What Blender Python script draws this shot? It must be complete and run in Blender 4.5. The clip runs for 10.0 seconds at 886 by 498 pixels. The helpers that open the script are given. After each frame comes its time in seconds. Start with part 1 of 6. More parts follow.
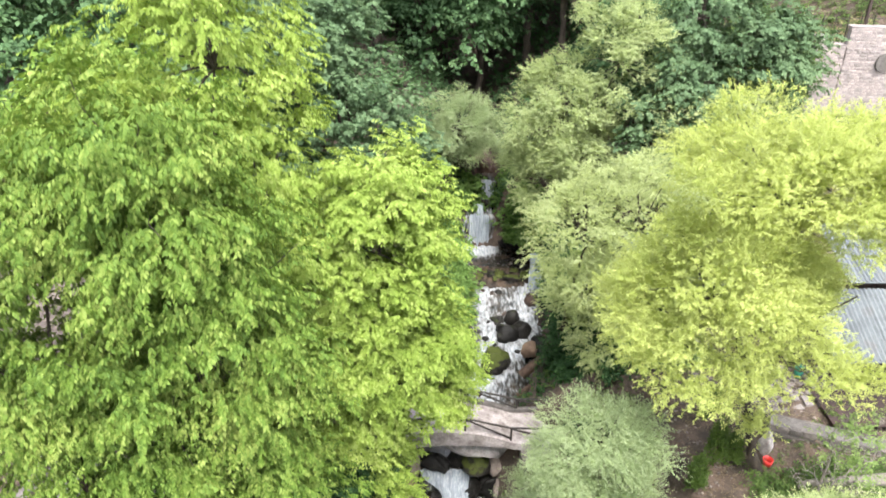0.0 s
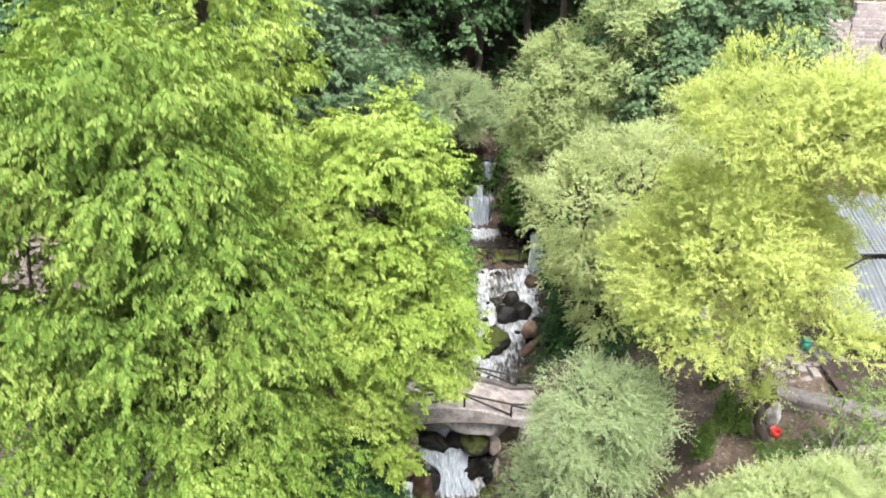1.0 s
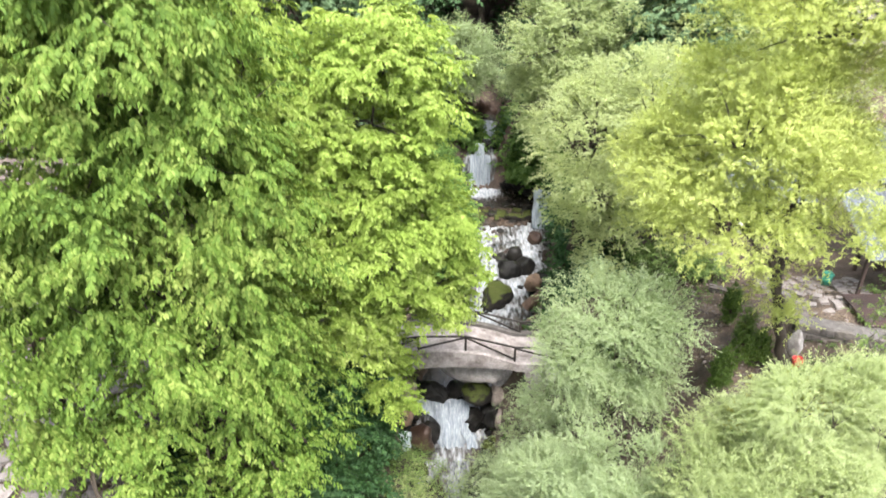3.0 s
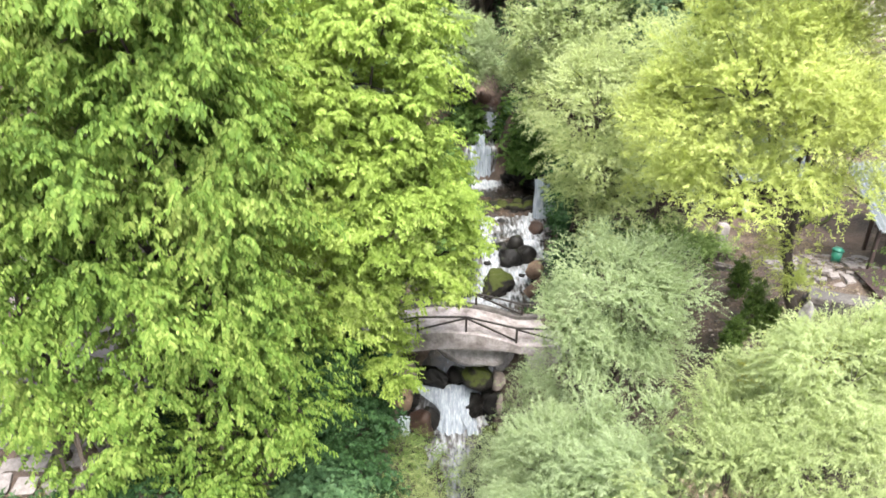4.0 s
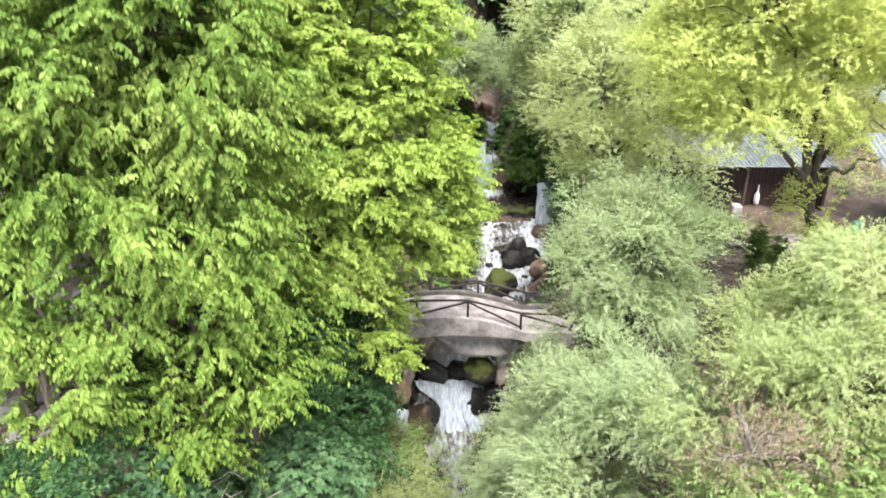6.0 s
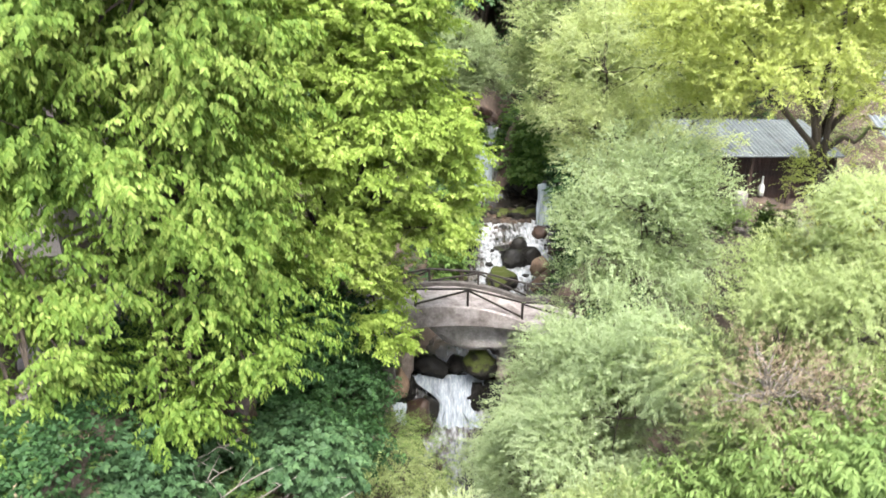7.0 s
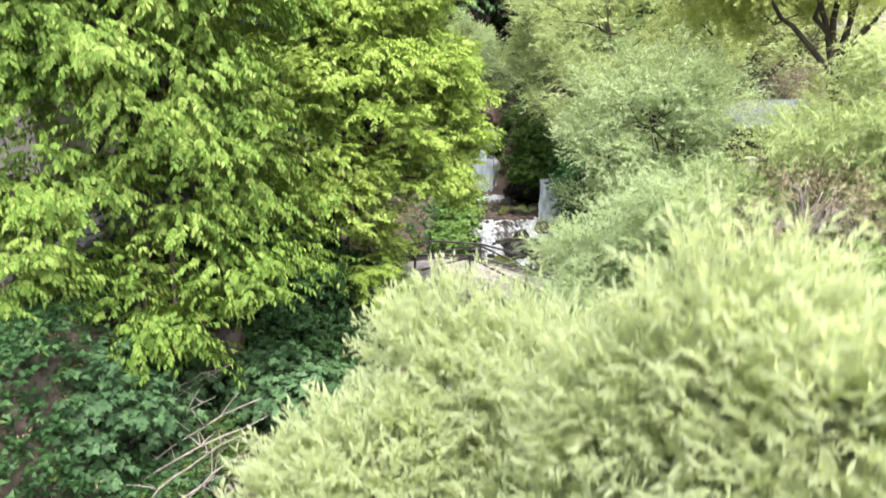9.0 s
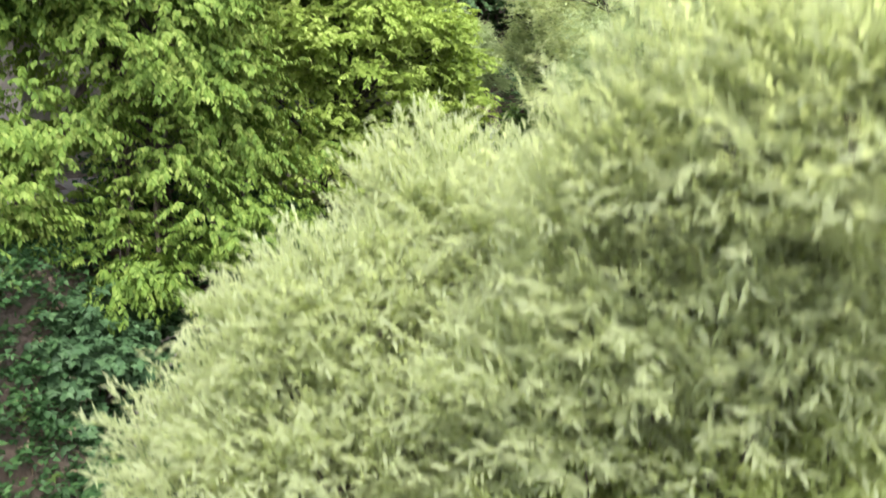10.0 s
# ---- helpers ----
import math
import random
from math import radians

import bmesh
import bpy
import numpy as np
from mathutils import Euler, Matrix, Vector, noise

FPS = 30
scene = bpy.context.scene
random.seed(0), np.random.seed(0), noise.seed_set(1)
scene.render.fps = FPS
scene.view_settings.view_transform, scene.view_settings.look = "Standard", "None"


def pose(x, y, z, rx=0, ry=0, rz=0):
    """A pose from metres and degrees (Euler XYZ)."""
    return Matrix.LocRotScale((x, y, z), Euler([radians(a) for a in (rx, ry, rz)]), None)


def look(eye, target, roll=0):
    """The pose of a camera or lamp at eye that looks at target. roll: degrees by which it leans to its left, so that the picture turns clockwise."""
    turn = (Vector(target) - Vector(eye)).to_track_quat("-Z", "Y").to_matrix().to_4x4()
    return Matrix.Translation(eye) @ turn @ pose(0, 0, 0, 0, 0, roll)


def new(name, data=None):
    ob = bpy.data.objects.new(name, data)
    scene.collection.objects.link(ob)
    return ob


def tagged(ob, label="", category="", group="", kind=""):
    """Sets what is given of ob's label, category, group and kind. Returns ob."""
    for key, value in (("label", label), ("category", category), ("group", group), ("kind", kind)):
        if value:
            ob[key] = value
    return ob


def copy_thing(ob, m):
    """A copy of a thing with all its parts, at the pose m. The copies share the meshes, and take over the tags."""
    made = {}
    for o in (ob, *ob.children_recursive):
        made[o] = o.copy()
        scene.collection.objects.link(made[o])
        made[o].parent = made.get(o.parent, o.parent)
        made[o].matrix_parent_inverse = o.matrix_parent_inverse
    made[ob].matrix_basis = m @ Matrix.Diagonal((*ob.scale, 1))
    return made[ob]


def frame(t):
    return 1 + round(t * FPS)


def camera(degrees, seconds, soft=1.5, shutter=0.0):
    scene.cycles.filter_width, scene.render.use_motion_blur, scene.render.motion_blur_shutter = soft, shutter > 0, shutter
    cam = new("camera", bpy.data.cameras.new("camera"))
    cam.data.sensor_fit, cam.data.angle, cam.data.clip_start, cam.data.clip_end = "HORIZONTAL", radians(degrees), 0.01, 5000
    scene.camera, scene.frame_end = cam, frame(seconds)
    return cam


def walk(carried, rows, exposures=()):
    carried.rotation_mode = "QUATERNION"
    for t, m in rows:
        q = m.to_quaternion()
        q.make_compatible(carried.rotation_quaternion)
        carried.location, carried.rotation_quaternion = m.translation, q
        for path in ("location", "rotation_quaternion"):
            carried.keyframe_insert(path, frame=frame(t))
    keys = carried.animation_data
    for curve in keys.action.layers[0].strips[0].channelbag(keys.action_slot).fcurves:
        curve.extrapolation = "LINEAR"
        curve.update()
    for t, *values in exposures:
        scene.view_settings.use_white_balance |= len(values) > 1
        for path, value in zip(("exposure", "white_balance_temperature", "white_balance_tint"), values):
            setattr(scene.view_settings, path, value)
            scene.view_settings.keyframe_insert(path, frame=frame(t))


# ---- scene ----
cam = camera(62.0, 10.0, soft=1.7, shutter=0.8)
METRES, EYE, TILT, LEAN, TURN = 20.0, 29.0, -29.0, 0.0, 0.0
ROWS = [
    (0.0, 0.0, 0.0, 0.0, 0.0, 0.0, -0.0),
    (0.5, -0.0007, 0.0231, -0.0378, -0.0, 0.04, 0.01),
    (1.0, 0.0027, 0.0459, -0.0782, -0.03, 0.05, -0.02),
    (1.5, 0.0058, 0.072, -0.1191, -0.07, 0.1, -0.03),
    (2.0, 0.0047, 0.0969, -0.1616, -0.02, 0.09, -0.03),
    (2.5, 0.0042, 0.1216, -0.206, -0.0, 0.09, -0.07),
    (3.0, 0.0033, 0.1463, -0.2498, -0.01, 0.13, -0.07),
    (4.5, 0.0013, 0.2104, -0.3838, -0.04, 2.16, -0.16),
    (5.0, -0.0001, 0.2331, -0.427, -0.04, 3.21, -0.18),
    (5.5, -0.0001, 0.2549, -0.4708, -0.06, 4.31, -0.19),
    (7.0, 0.001, 0.3298, -0.6035, -0.13, 7.52, -0.23),
    (7.5, 0.0007, 0.3525, -0.6492, -0.14, 8.54, -0.23),
    (8.0, 0.0012, 0.3758, -0.6936, -0.06, 9.51, -0.22),
    (8.5, 0.0005, 0.3994, -0.7398, -0.09, 10.52, -0.2),
    (9.0, 0.0016, 0.4246, -0.7861, -0.08, 11.51, -0.17),
    (9.5, 0.0061, 0.4521, -0.8288, -0.11, 12.4, -0.26),
    (10.0, 0.0104, 0.4806, -0.8752, -0.07, 13.37, -0.18),
]
walk(cam, [(t, pose(0, 0, EYE, TILT, LEAN, TURN) @ pose(METRES * x, METRES * y, METRES * z, 90 + pitch, roll, yaw)) for t, x, y, z, yaw, pitch, roll in ROWS],
     [(0.0, 2.42), (3.0, 2.5), (5.5, 2.64), (8.0, 2.64), (9.0, 2.6), (10.0, 2.34)])

# ---- light: a bright, thinly overcast sky with a soft sun ----
SUN_FROM = Vector((0.12, -0.43, 0.895)).normalized()
world = bpy.data.worlds.new("sky")
scene.world = world
world.use_nodes = True
wn, wl = world.node_tree.nodes, world.node_tree.links
sky = wn.new("ShaderNodeTexSky")
sky.sky_type, sky.sun_disc = "NISHITA", False
sky.sun_elevation = math.asin(SUN_FROM.z)
sky.sun_rotation = math.atan2(SUN_FROM.x, SUN_FROM.y)
sky.dust_density = 3.0
haze = wn.new("ShaderNodeHueSaturation")
haze.inputs["Saturation"].default_value = 0.35
wl.new(sky.outputs[0], haze.inputs["Color"])
wl.new(haze.outputs[0], wn["Background"].inputs["Color"])
wn["Background"].inputs["Strength"].default_value = 0.15
sun = new("sun", bpy.data.lights.new("sun", "SUN"))
sun.data.energy, sun.data.angle, sun.data.color = 1.5, radians(30), (1.0, 0.96, 0.9)
sun.matrix_world = look(SUN_FROM * 50, (0, 0, 0))


# ---- materials ----
def shader(name):
    m = bpy.data.materials.new(name)
    m.use_nodes = True
    nt = m.node_tree
    return m, nt.nodes, nt.links, nt.nodes["Principled BSDF"]


def ramp(nodes, stops):
    r = nodes.new("ShaderNodeValToRGB")
    els = r.color_ramp.elements
    while len(els) < len(stops):
        els.new(0.5)
    for e, (p, c) in zip(els, stops):
        e.position, e.color = p, (*c, 1)
    return r


def noise_node(nodes, links, scale, detail=4.0, rough=0.6, coord="Object", stretch=None):
    tc = nodes.new("ShaderNodeTexCoord")
    n = nodes.new("ShaderNodeTexNoise")
    n.inputs["Scale"].default_value, n.inputs["Detail"].default_value, n.inputs["Roughness"].default_value = scale, detail, rough
    if stretch:
        mp = nodes.new("ShaderNodeMapping")
        mp.inputs["Scale"].default_value = stretch
        links.new(tc.outputs[coord], mp.inputs["Vector"])
        links.new(mp.outputs[0], n.inputs["Vector"])
    else:
        links.new(tc.outputs[coord], n.inputs["Vector"])
    return n


def mixed(nodes, links, fac, a, b, mode="MIX"):
    m = nodes.new("ShaderNodeMix")
    m.data_type, m.blend_type = "RGBA", mode
    if isinstance(fac, float):
        m.inputs[0].default_value = fac
    else:
        links.new(fac, m.inputs[0])
    for v, k in ((a, 6), (b, 7)):
        if isinstance(v, tuple):
            m.inputs[k].default_value = (*v, 1)
        else:
            links.new(v, m.inputs[k])
    return m.outputs[2]


def leaf_material(name, dark, mid, light, glow=0.4, gloss=0.6, patch=0.35, single=0.5):
    """Leaves: sprays share a tone, patches of the crown differ, single leaves a little, and light passes through the blades."""
    m, n, l, p = shader(name)
    geo = n.new("ShaderNodeNewGeometry")
    r = ramp(n, [(0.0, dark), (0.5, mid), (1.0, light)])
    total = n.new("ShaderNodeMath")
    total.operation = "MULTIPLY_ADD"
    l.new(geo.outputs["Random Per Island"], total.inputs[0])
    total.inputs[1].default_value = single
    total.inputs[2].default_value = 0.5 - single / 2 - 0.5 * (1.1 + 0.8)
    for scale, weight, clamp in ((patch, 1.1, False), (patch * 4.5, 0.8, True)):
        tex = noise_node(n, l, scale, 3.0)
        add = n.new("ShaderNodeMath")
        add.operation, add.use_clamp = "MULTIPLY_ADD", clamp
        l.new(tex.outputs[0], add.inputs[0])
        add.inputs[1].default_value = weight
        l.new(total.outputs[0], add.inputs[2])
        total = add
    l.new(total.outputs[0], r.inputs[0])
    l.new(r.outputs[0], p.inputs["Base Color"])
    p.inputs["Roughness"].default_value = gloss
    p.inputs["Specular IOR Level"].default_value = 0.22
    tr = n.new("ShaderNodeBsdfTranslucent")
    warm = mixed(n, l, 1.0, r.outputs[0], (0.98, 0.97, 0.7), "MULTIPLY")
    l.new(warm, tr.inputs["Color"])
    ms = n.new("ShaderNodeMixShader")
    ms.inputs[0].default_value = glow
    l.new(p.outputs[0], ms.inputs[1])
    l.new(tr.outputs[0], ms.inputs[2])
    l.new(ms.outputs[0], n["Material Output"].inputs["Surface"])
    return m


def grainy(name, stops, scale=3.0, fine=25.0, rough=0.85, bump=0.3, stretch=None, metal=0.0, moss=None, vary=0.0, dist=0.05, island=False, spec=0.5):
    """A rough mineral or wooden surface: tints at a large and a small scale, relief, and moss on upward faces where asked."""
    m, n, l, p = shader(name)
    a = noise_node(n, l, scale, 5.0, 0.65, stretch=stretch)
    b = noise_node(n, l, fine, 5.0, 0.7, stretch=stretch)
    r = ramp(n, stops)
    l.new(a.outputs[0], r.inputs[0])
    speck = ramp(n, [(0.3, (0.55, 0.55, 0.55)), (0.7, (1.25, 1.25, 1.25))])
    l.new(b.outputs[0], speck.inputs[0])
    c = mixed(n, l, 0.7, r.outputs[0], speck.outputs[0], "MULTIPLY")
    if vary:
        info = n.new("ShaderNodeNewGeometry" if island else "ShaderNodeObjectInfo")
        vr = ramp(n, [(0.0, (1 - vary, 1 - vary, 1 - vary)), (1.0, (1 + vary, 1 + vary * 0.9, 1 + vary * 0.8))])
        l.new(info.outputs["Random Per Island" if island else "Random"], vr.inputs[0])
        c = mixed(n, l, 1.0, c, vr.outputs[0], "MULTIPLY")
    if moss:
        geo = n.new("ShaderNodeNewGeometry")
        sep = n.new("ShaderNodeSeparateXYZ")
        l.new(geo.outputs["Normal"], sep.inputs[0])
        k = n.new("ShaderNodeMath")
        k.operation = "MULTIPLY"
        l.new(sep.outputs[2], k.inputs[0])
        l.new(a.outputs[0], k.inputs[1])
        mr = ramp(n, [(moss[1], (0, 0, 0)), (moss[1] + 0.12, (1, 1, 1))])
        l.new(k.outputs[0], mr.inputs[0])
        mc = mixed(n, l, b.outputs[0], tuple(v * 0.5 for v in moss[0]), tuple(v * 1.5 for v in moss[0]))
        c = mixed(n, l, mr.outputs[0], c, mc)
    l.new(c, p.inputs["Base Color"])
    p.inputs["Roughness"].default_value, p.inputs["Metallic"].default_value = rough, metal
    p.inputs["Specular IOR Level"].default_value = spec
    bp = n.new("ShaderNodeBump")
    bp.inputs["Strength"].default_value, bp.inputs["Distance"].default_value = bump, dist
    l.new(b.outputs[0], bp.inputs["Height"])
    l.new(bp.outputs[0], p.inputs["Normal"])
    return m


LEAF_CHERRY = leaf_material("cherry_leaf", (0.056, 0.115, 0.018), (0.13, 0.208, 0.034), (0.275, 0.34, 0.09), 0.42)
LEAF_WALNUT = leaf_material("walnut_leaf", (0.135, 0.21, 0.033), (0.248, 0.342, 0.066), (0.385, 0.46, 0.145), 0.5)
LEAF_YELLOW = leaf_material("yellow_willow_leaf", (0.335, 0.4, 0.115), (0.41, 0.465, 0.15), (0.475, 0.525, 0.2), 0.58)
LEAF_PALE = leaf_material("pale_willow_leaf", (0.345, 0.4, 0.185), (0.415, 0.475, 0.235), (0.475, 0.535, 0.29), 0.62)
LEAF_GREY = leaf_material("grey_willow_leaf", (0.205, 0.27, 0.132), (0.305, 0.378, 0.205), (0.405, 0.472, 0.285), 0.57)
LEAF_NEAR = leaf_material("sunlit_willow_leaf", (0.43, 0.482, 0.282), (0.452, 0.504, 0.314), (0.466, 0.518, 0.338), 0.74, gloss=0.9, patch=0.6)
LEAF_SAGE = leaf_material("sage_willow_leaf", (0.29, 0.35, 0.155), (0.37, 0.435, 0.215), (0.44, 0.505, 0.27), 0.6)
LEAF_OLIVE = leaf_material("olive_willow_leaf", (0.14, 0.185, 0.068), (0.24, 0.295, 0.12), (0.345, 0.395, 0.19), 0.5)
# Olive leaf of the low growth, with the shade down there put in.
LEAF_SHADED = leaf_material("shaded_willow_leaf", (0.31, 0.37, 0.145), (0.38, 0.44, 0.19), (0.44, 0.495, 0.245), 0.68, gloss=0.9, patch=0.6)
LEAF_GOLD = leaf_material("golden_leaf", (0.24, 0.26, 0.07), (0.36, 0.36, 0.1), (0.46, 0.43, 0.13), 0.45)
LEAF_DRY = leaf_material("dry_brown_leaf", (0.06, 0.045, 0.025), (0.14, 0.105, 0.07), (0.24, 0.2, 0.13), 0.2)
LEAF_DARK = leaf_material("maple_leaf", (0.032, 0.068, 0.03), (0.064, 0.125, 0.05), (0.105, 0.18, 0.072), 0.32)
LEAF_BLUE = leaf_material("bluish_leaf", (0.048, 0.09, 0.042), (0.085, 0.142, 0.066), (0.145, 0.21, 0.105), 0.34)
LEAF_IVY = leaf_material("bramble_leaf", (0.012, 0.035, 0.012), (0.026, 0.066, 0.02), (0.06, 0.125, 0.038), 0.3)
LEAF_FERN = leaf_material("fern_leaf", (0.06, 0.12, 0.03), (0.125, 0.22, 0.055), (0.21, 0.31, 0.09), 0.42)
LEAF_MAPLE = leaf_material("young_maple_leaf", (0.02, 0.048, 0.02), (0.043, 0.09, 0.036), (0.085, 0.148, 0.062), 0.28)
LEAF_SHRUB = leaf_material("green_shrub_leaf", (0.08, 0.135, 0.036), (0.16, 0.235, 0.07), (0.26, 0.34, 0.125), 0.42)
LEAF_LOW = leaf_material("undergrowth_leaf", (0.03, 0.06, 0.014), (0.07, 0.12, 0.028), (0.14, 0.19, 0.05), 0.35)
LEAF_CONE = leaf_material("thuja_leaf", (0.03, 0.06, 0.012), (0.065, 0.11, 0.02), (0.11, 0.16, 0.03), 0.25)
BARK = grainy("grey_brown_bark", [(0.3, (0.022, 0.016, 0.012)), (0.7, (0.08, 0.06, 0.045))], 4, 18, 0.95, 0.8, (1, 1, 0.25))
BARK_MOSSY = grainy("mossy_bark", [(0.3, (0.018, 0.013, 0.009)), (0.7, (0.065, 0.048, 0.034))], 3, 16, 0.95, 0.8, (1, 1, 0.3), moss=((0.07, 0.10, 0.02), 0.25))
TWIG = grainy("dry_twig", [(0.3, (0.1, 0.088, 0.075)), (0.7, (0.24, 0.21, 0.185))], 5, 20, 0.9, 0.3)
DIRT = grainy("brown_earth", [(0.25, (0.018, 0.016, 0.01)), (0.45, (0.06, 0.043, 0.032)), (0.62, (0.115, 0.08, 0.062)), (0.8, (0.034, 0.03, 0.017))], 0.7, 9, 0.95, 0.7, dist=0.12)
ROCK_WET = grainy("wet_dark_rock", [(0.3, (0.004, 0.004, 0.004)), (0.7, (0.022, 0.02, 0.018))], 1.6, 12, 0.5, 0.8, moss=((0.02, 0.028, 0.006), 0.45), vary=0.25, spec=0.22)
ROCK_MOSS = grainy("mossy_rock", [(0.3, (0.006, 0.006, 0.005)), (0.7, (0.035, 0.03, 0.026))], 1.8, 14, 0.8, 0.8, moss=((0.05, 0.062, 0.011), 0.2), vary=0.2, spec=0.3)
ROCK_PALE = grainy("pale_rock", [(0.3, (0.16, 0.13, 0.11)), (0.7, (0.36, 0.3, 0.27))], 1.6, 12, 0.85, 0.7, vary=0.25)
ROCK_TAN = grainy("tan_rock", [(0.3, (0.12, 0.08, 0.055)), (0.7, (0.26, 0.175, 0.12))], 1.6, 12, 0.85, 0.6, vary=0.15)
ROCK_GREY = grainy("grey_rock", [(0.3, (0.17, 0.155, 0.148)), (0.5, (0.32, 0.295, 0.285)), (0.7, (0.44, 0.41, 0.395))], 1.4, 9, 0.9, 0.9, vary=0.1)
ROCK_RUST = grainy("rusty_rock", [(0.3, (0.016, 0.009, 0.007)), (0.7, (0.062, 0.034, 0.022))], 1.6, 12, 0.5, 0.7, vary=0.2)
STONE = grainy("masonry_stone", [(0.3, (0.05, 0.044, 0.04)), (0.7, (0.145, 0.128, 0.117))], 2.2, 14, 0.9, 0.5, vary=0.25)
STONE_PALE = grainy("pale_limestone", [(0.3, (0.17, 0.145, 0.138)), (0.7, (0.31, 0.27, 0.26))], 1.1, 6, 0.9, 0.5, vary=0.3)
MORTAR_PALE = grainy("pale_mortar", [(0.3, (0.2, 0.172, 0.165)), (0.7, (0.31, 0.275, 0.266))], 1.2, 9, 0.95, 0.4)
MORTAR = grainy("mortar", [(0.3, (0.06, 0.053, 0.049)), (0.7, (0.14, 0.128, 0.12))], 3, 25, 0.95, 0.4)
CONCRETE = grainy("weathered_concrete", [(0.3, (0.12, 0.098, 0.09)), (0.44, (0.23, 0.2, 0.192)), (0.56, (0.32, 0.285, 0.277)), (0.75, (0.38, 0.345, 0.337))], 1.3, 7, 0.92, 0.6)
PAVING = grainy("pale_paving", [(0.3, (0.13, 0.115, 0.107)), (0.7, (0.27, 0.242, 0.23))], 1.4, 11, 0.9, 0.4, vary=0.12)
WOOD_DARK = grainy("dark_brown_timber", [(0.3, (0.018, 0.012, 0.01)), (0.7, (0.06, 0.035, 0.026))], 3, 22, 0.7, 0.4, (1, 1, 0.12), vary=0.2)
WOOD_WORN = grainy("worn_red_brown_wood", [(0.3, (0.05, 0.03, 0.02)), (0.7, (0.15, 0.095, 0.065))], 3, 18, 0.85, 0.6, (1, 1, 0.3), vary=0.1)
WOOD_RED = grainy("red_brown_boards", [(0.3, (0.012, 0.006, 0.005)), (0.7, (0.042, 0.02, 0.016))], 3, 22, 0.7, 0.4, (0.15, 1, 1), vary=0.25)
TIN = grainy("weathered_blue_grey_tin", [(0.3, (0.05, 0.058, 0.062)), (0.55, (0.1, 0.115, 0.122)), (0.8, (0.075, 0.066, 0.058))], 0.8, 7, 0.5, 0.1, metal=0.0, vary=0.12)
GREY_METAL = grainy("painted_dark_metal", [(0.3, (0.014, 0.011, 0.01)), (0.7, (0.035, 0.027, 0.024))], 5, 30, 0.5, 0.15)
PLASTER = grainy("cream_plaster", [(0.3, (0.2, 0.175, 0.15)), (0.7, (0.3, 0.27, 0.24))], 1.2, 12, 0.9, 0.2)
CLAY = grainy("clay_tile", [(0.3, (0.06, 0.048, 0.04)), (0.7, (0.13, 0.105, 0.09))], 2, 12, 0.85, 0.3, vary=0.2)
DRY_GRASS = grainy("dry_grass_blades", [(0.3, (0.25, 0.2, 0.09)), (0.7, (0.4, 0.33, 0.17))], 2, 10, 0.9, 0.1)


def plain(name, colour, rough=0.5, metal=0.0, bump=0.05):
    return grainy(name, [(0.3, tuple(v * 0.8 for v in colour)), (0.7, tuple(min(1, v * 1.15) for v in colour))], 4, 20, rough, bump, metal=metal)


RED_PLASTIC = plain("red_plastic", (0.55, 0.03, 0.025), 0.4)
GREEN_PLASTIC = plain("green_plastic", (0.03, 0.2, 0.13), 0.4)
WHITE_CLOTH = plain("white_sheet", (0.7, 0.7, 0.7), 0.8)
DARK_GLASS, _, _, gp = shader("dark_window_glass")
gp.inputs["Base Color"].default_value, gp.inputs["Roughness"].default_value = (0.02, 0.022, 0.025, 1), 0.08


def water_material(name, stretch, bias, tones):
    """Running water: clear brown-grey where calm, white and opaque where it breaks."""
    m, n, l, p = shader(name)
    at = n.new("ShaderNodeAttribute")
    at.attribute_name = "foam"
    a = noise_node(n, l, 2.2, 4.0, 0.56, stretch=stretch)
    s = n.new("ShaderNodeMath")
    s.operation = "MULTIPLY_ADD"
    l.new(a.outputs[0], s.inputs[0])
    s.inputs[1].default_value = 1.5
    less = n.new("ShaderNodeMath")
    less.operation = "SUBTRACT"
    less.inputs[1].default_value = 0.25
    l.new(at.outputs["Fac"], less.inputs[0])
    l.new(less.outputs[0], s.inputs[2])
    r = ramp(n, [(0.5 + bias, (0, 0, 0)), (0.7 + bias, (0.28, 0.28, 0.28)), (0.84 + bias, (0.66, 0.66, 0.66)), (1.0, (1, 1, 1))])
    half = n.new("ShaderNodeMath")
    half.operation = "MULTIPLY"
    half.inputs[1].default_value = 0.72
    l.new(s.outputs[0], half.inputs[0])
    l.new(half.outputs[0], r.inputs[0])
    bed = noise_node(n, l, 1.1, 4.0)
    br = ramp(n, [(0.35, (0.015, 0.015, 0.014)), (0.65, (0.06, 0.046, 0.034))])
    l.new(bed.outputs[0], br.inputs[0])
    thin = noise_node(n, l, 3.0, 4.0, 0.6, stretch=stretch)
    tr = ramp(n, list(zip((0.33, 0.5, 0.66), tones)))
    l.new(thin.outputs[0], tr.inputs[0])
    c = mixed(n, l, r.outputs[0], br.outputs[0], tr.outputs[0])
    l.new(c, p.inputs["Base Color"])
    rr = ramp(n, [(0.0, (0.08, 0.08, 0.08)), (1.0, (0.7, 0.7, 0.7))])
    l.new(r.outputs[0], rr.inputs[0])
    l.new(rr.outputs[0], p.inputs["Roughness"])
    bp = n.new("ShaderNodeBump")
    bp.inputs["Strength"].default_value, bp.inputs["Distance"].default_value = 0.6, 0.08
    l.new(a.outputs[0], bp.inputs["Height"])
    l.new(bp.outputs[0], p.inputs["Normal"])
    return m


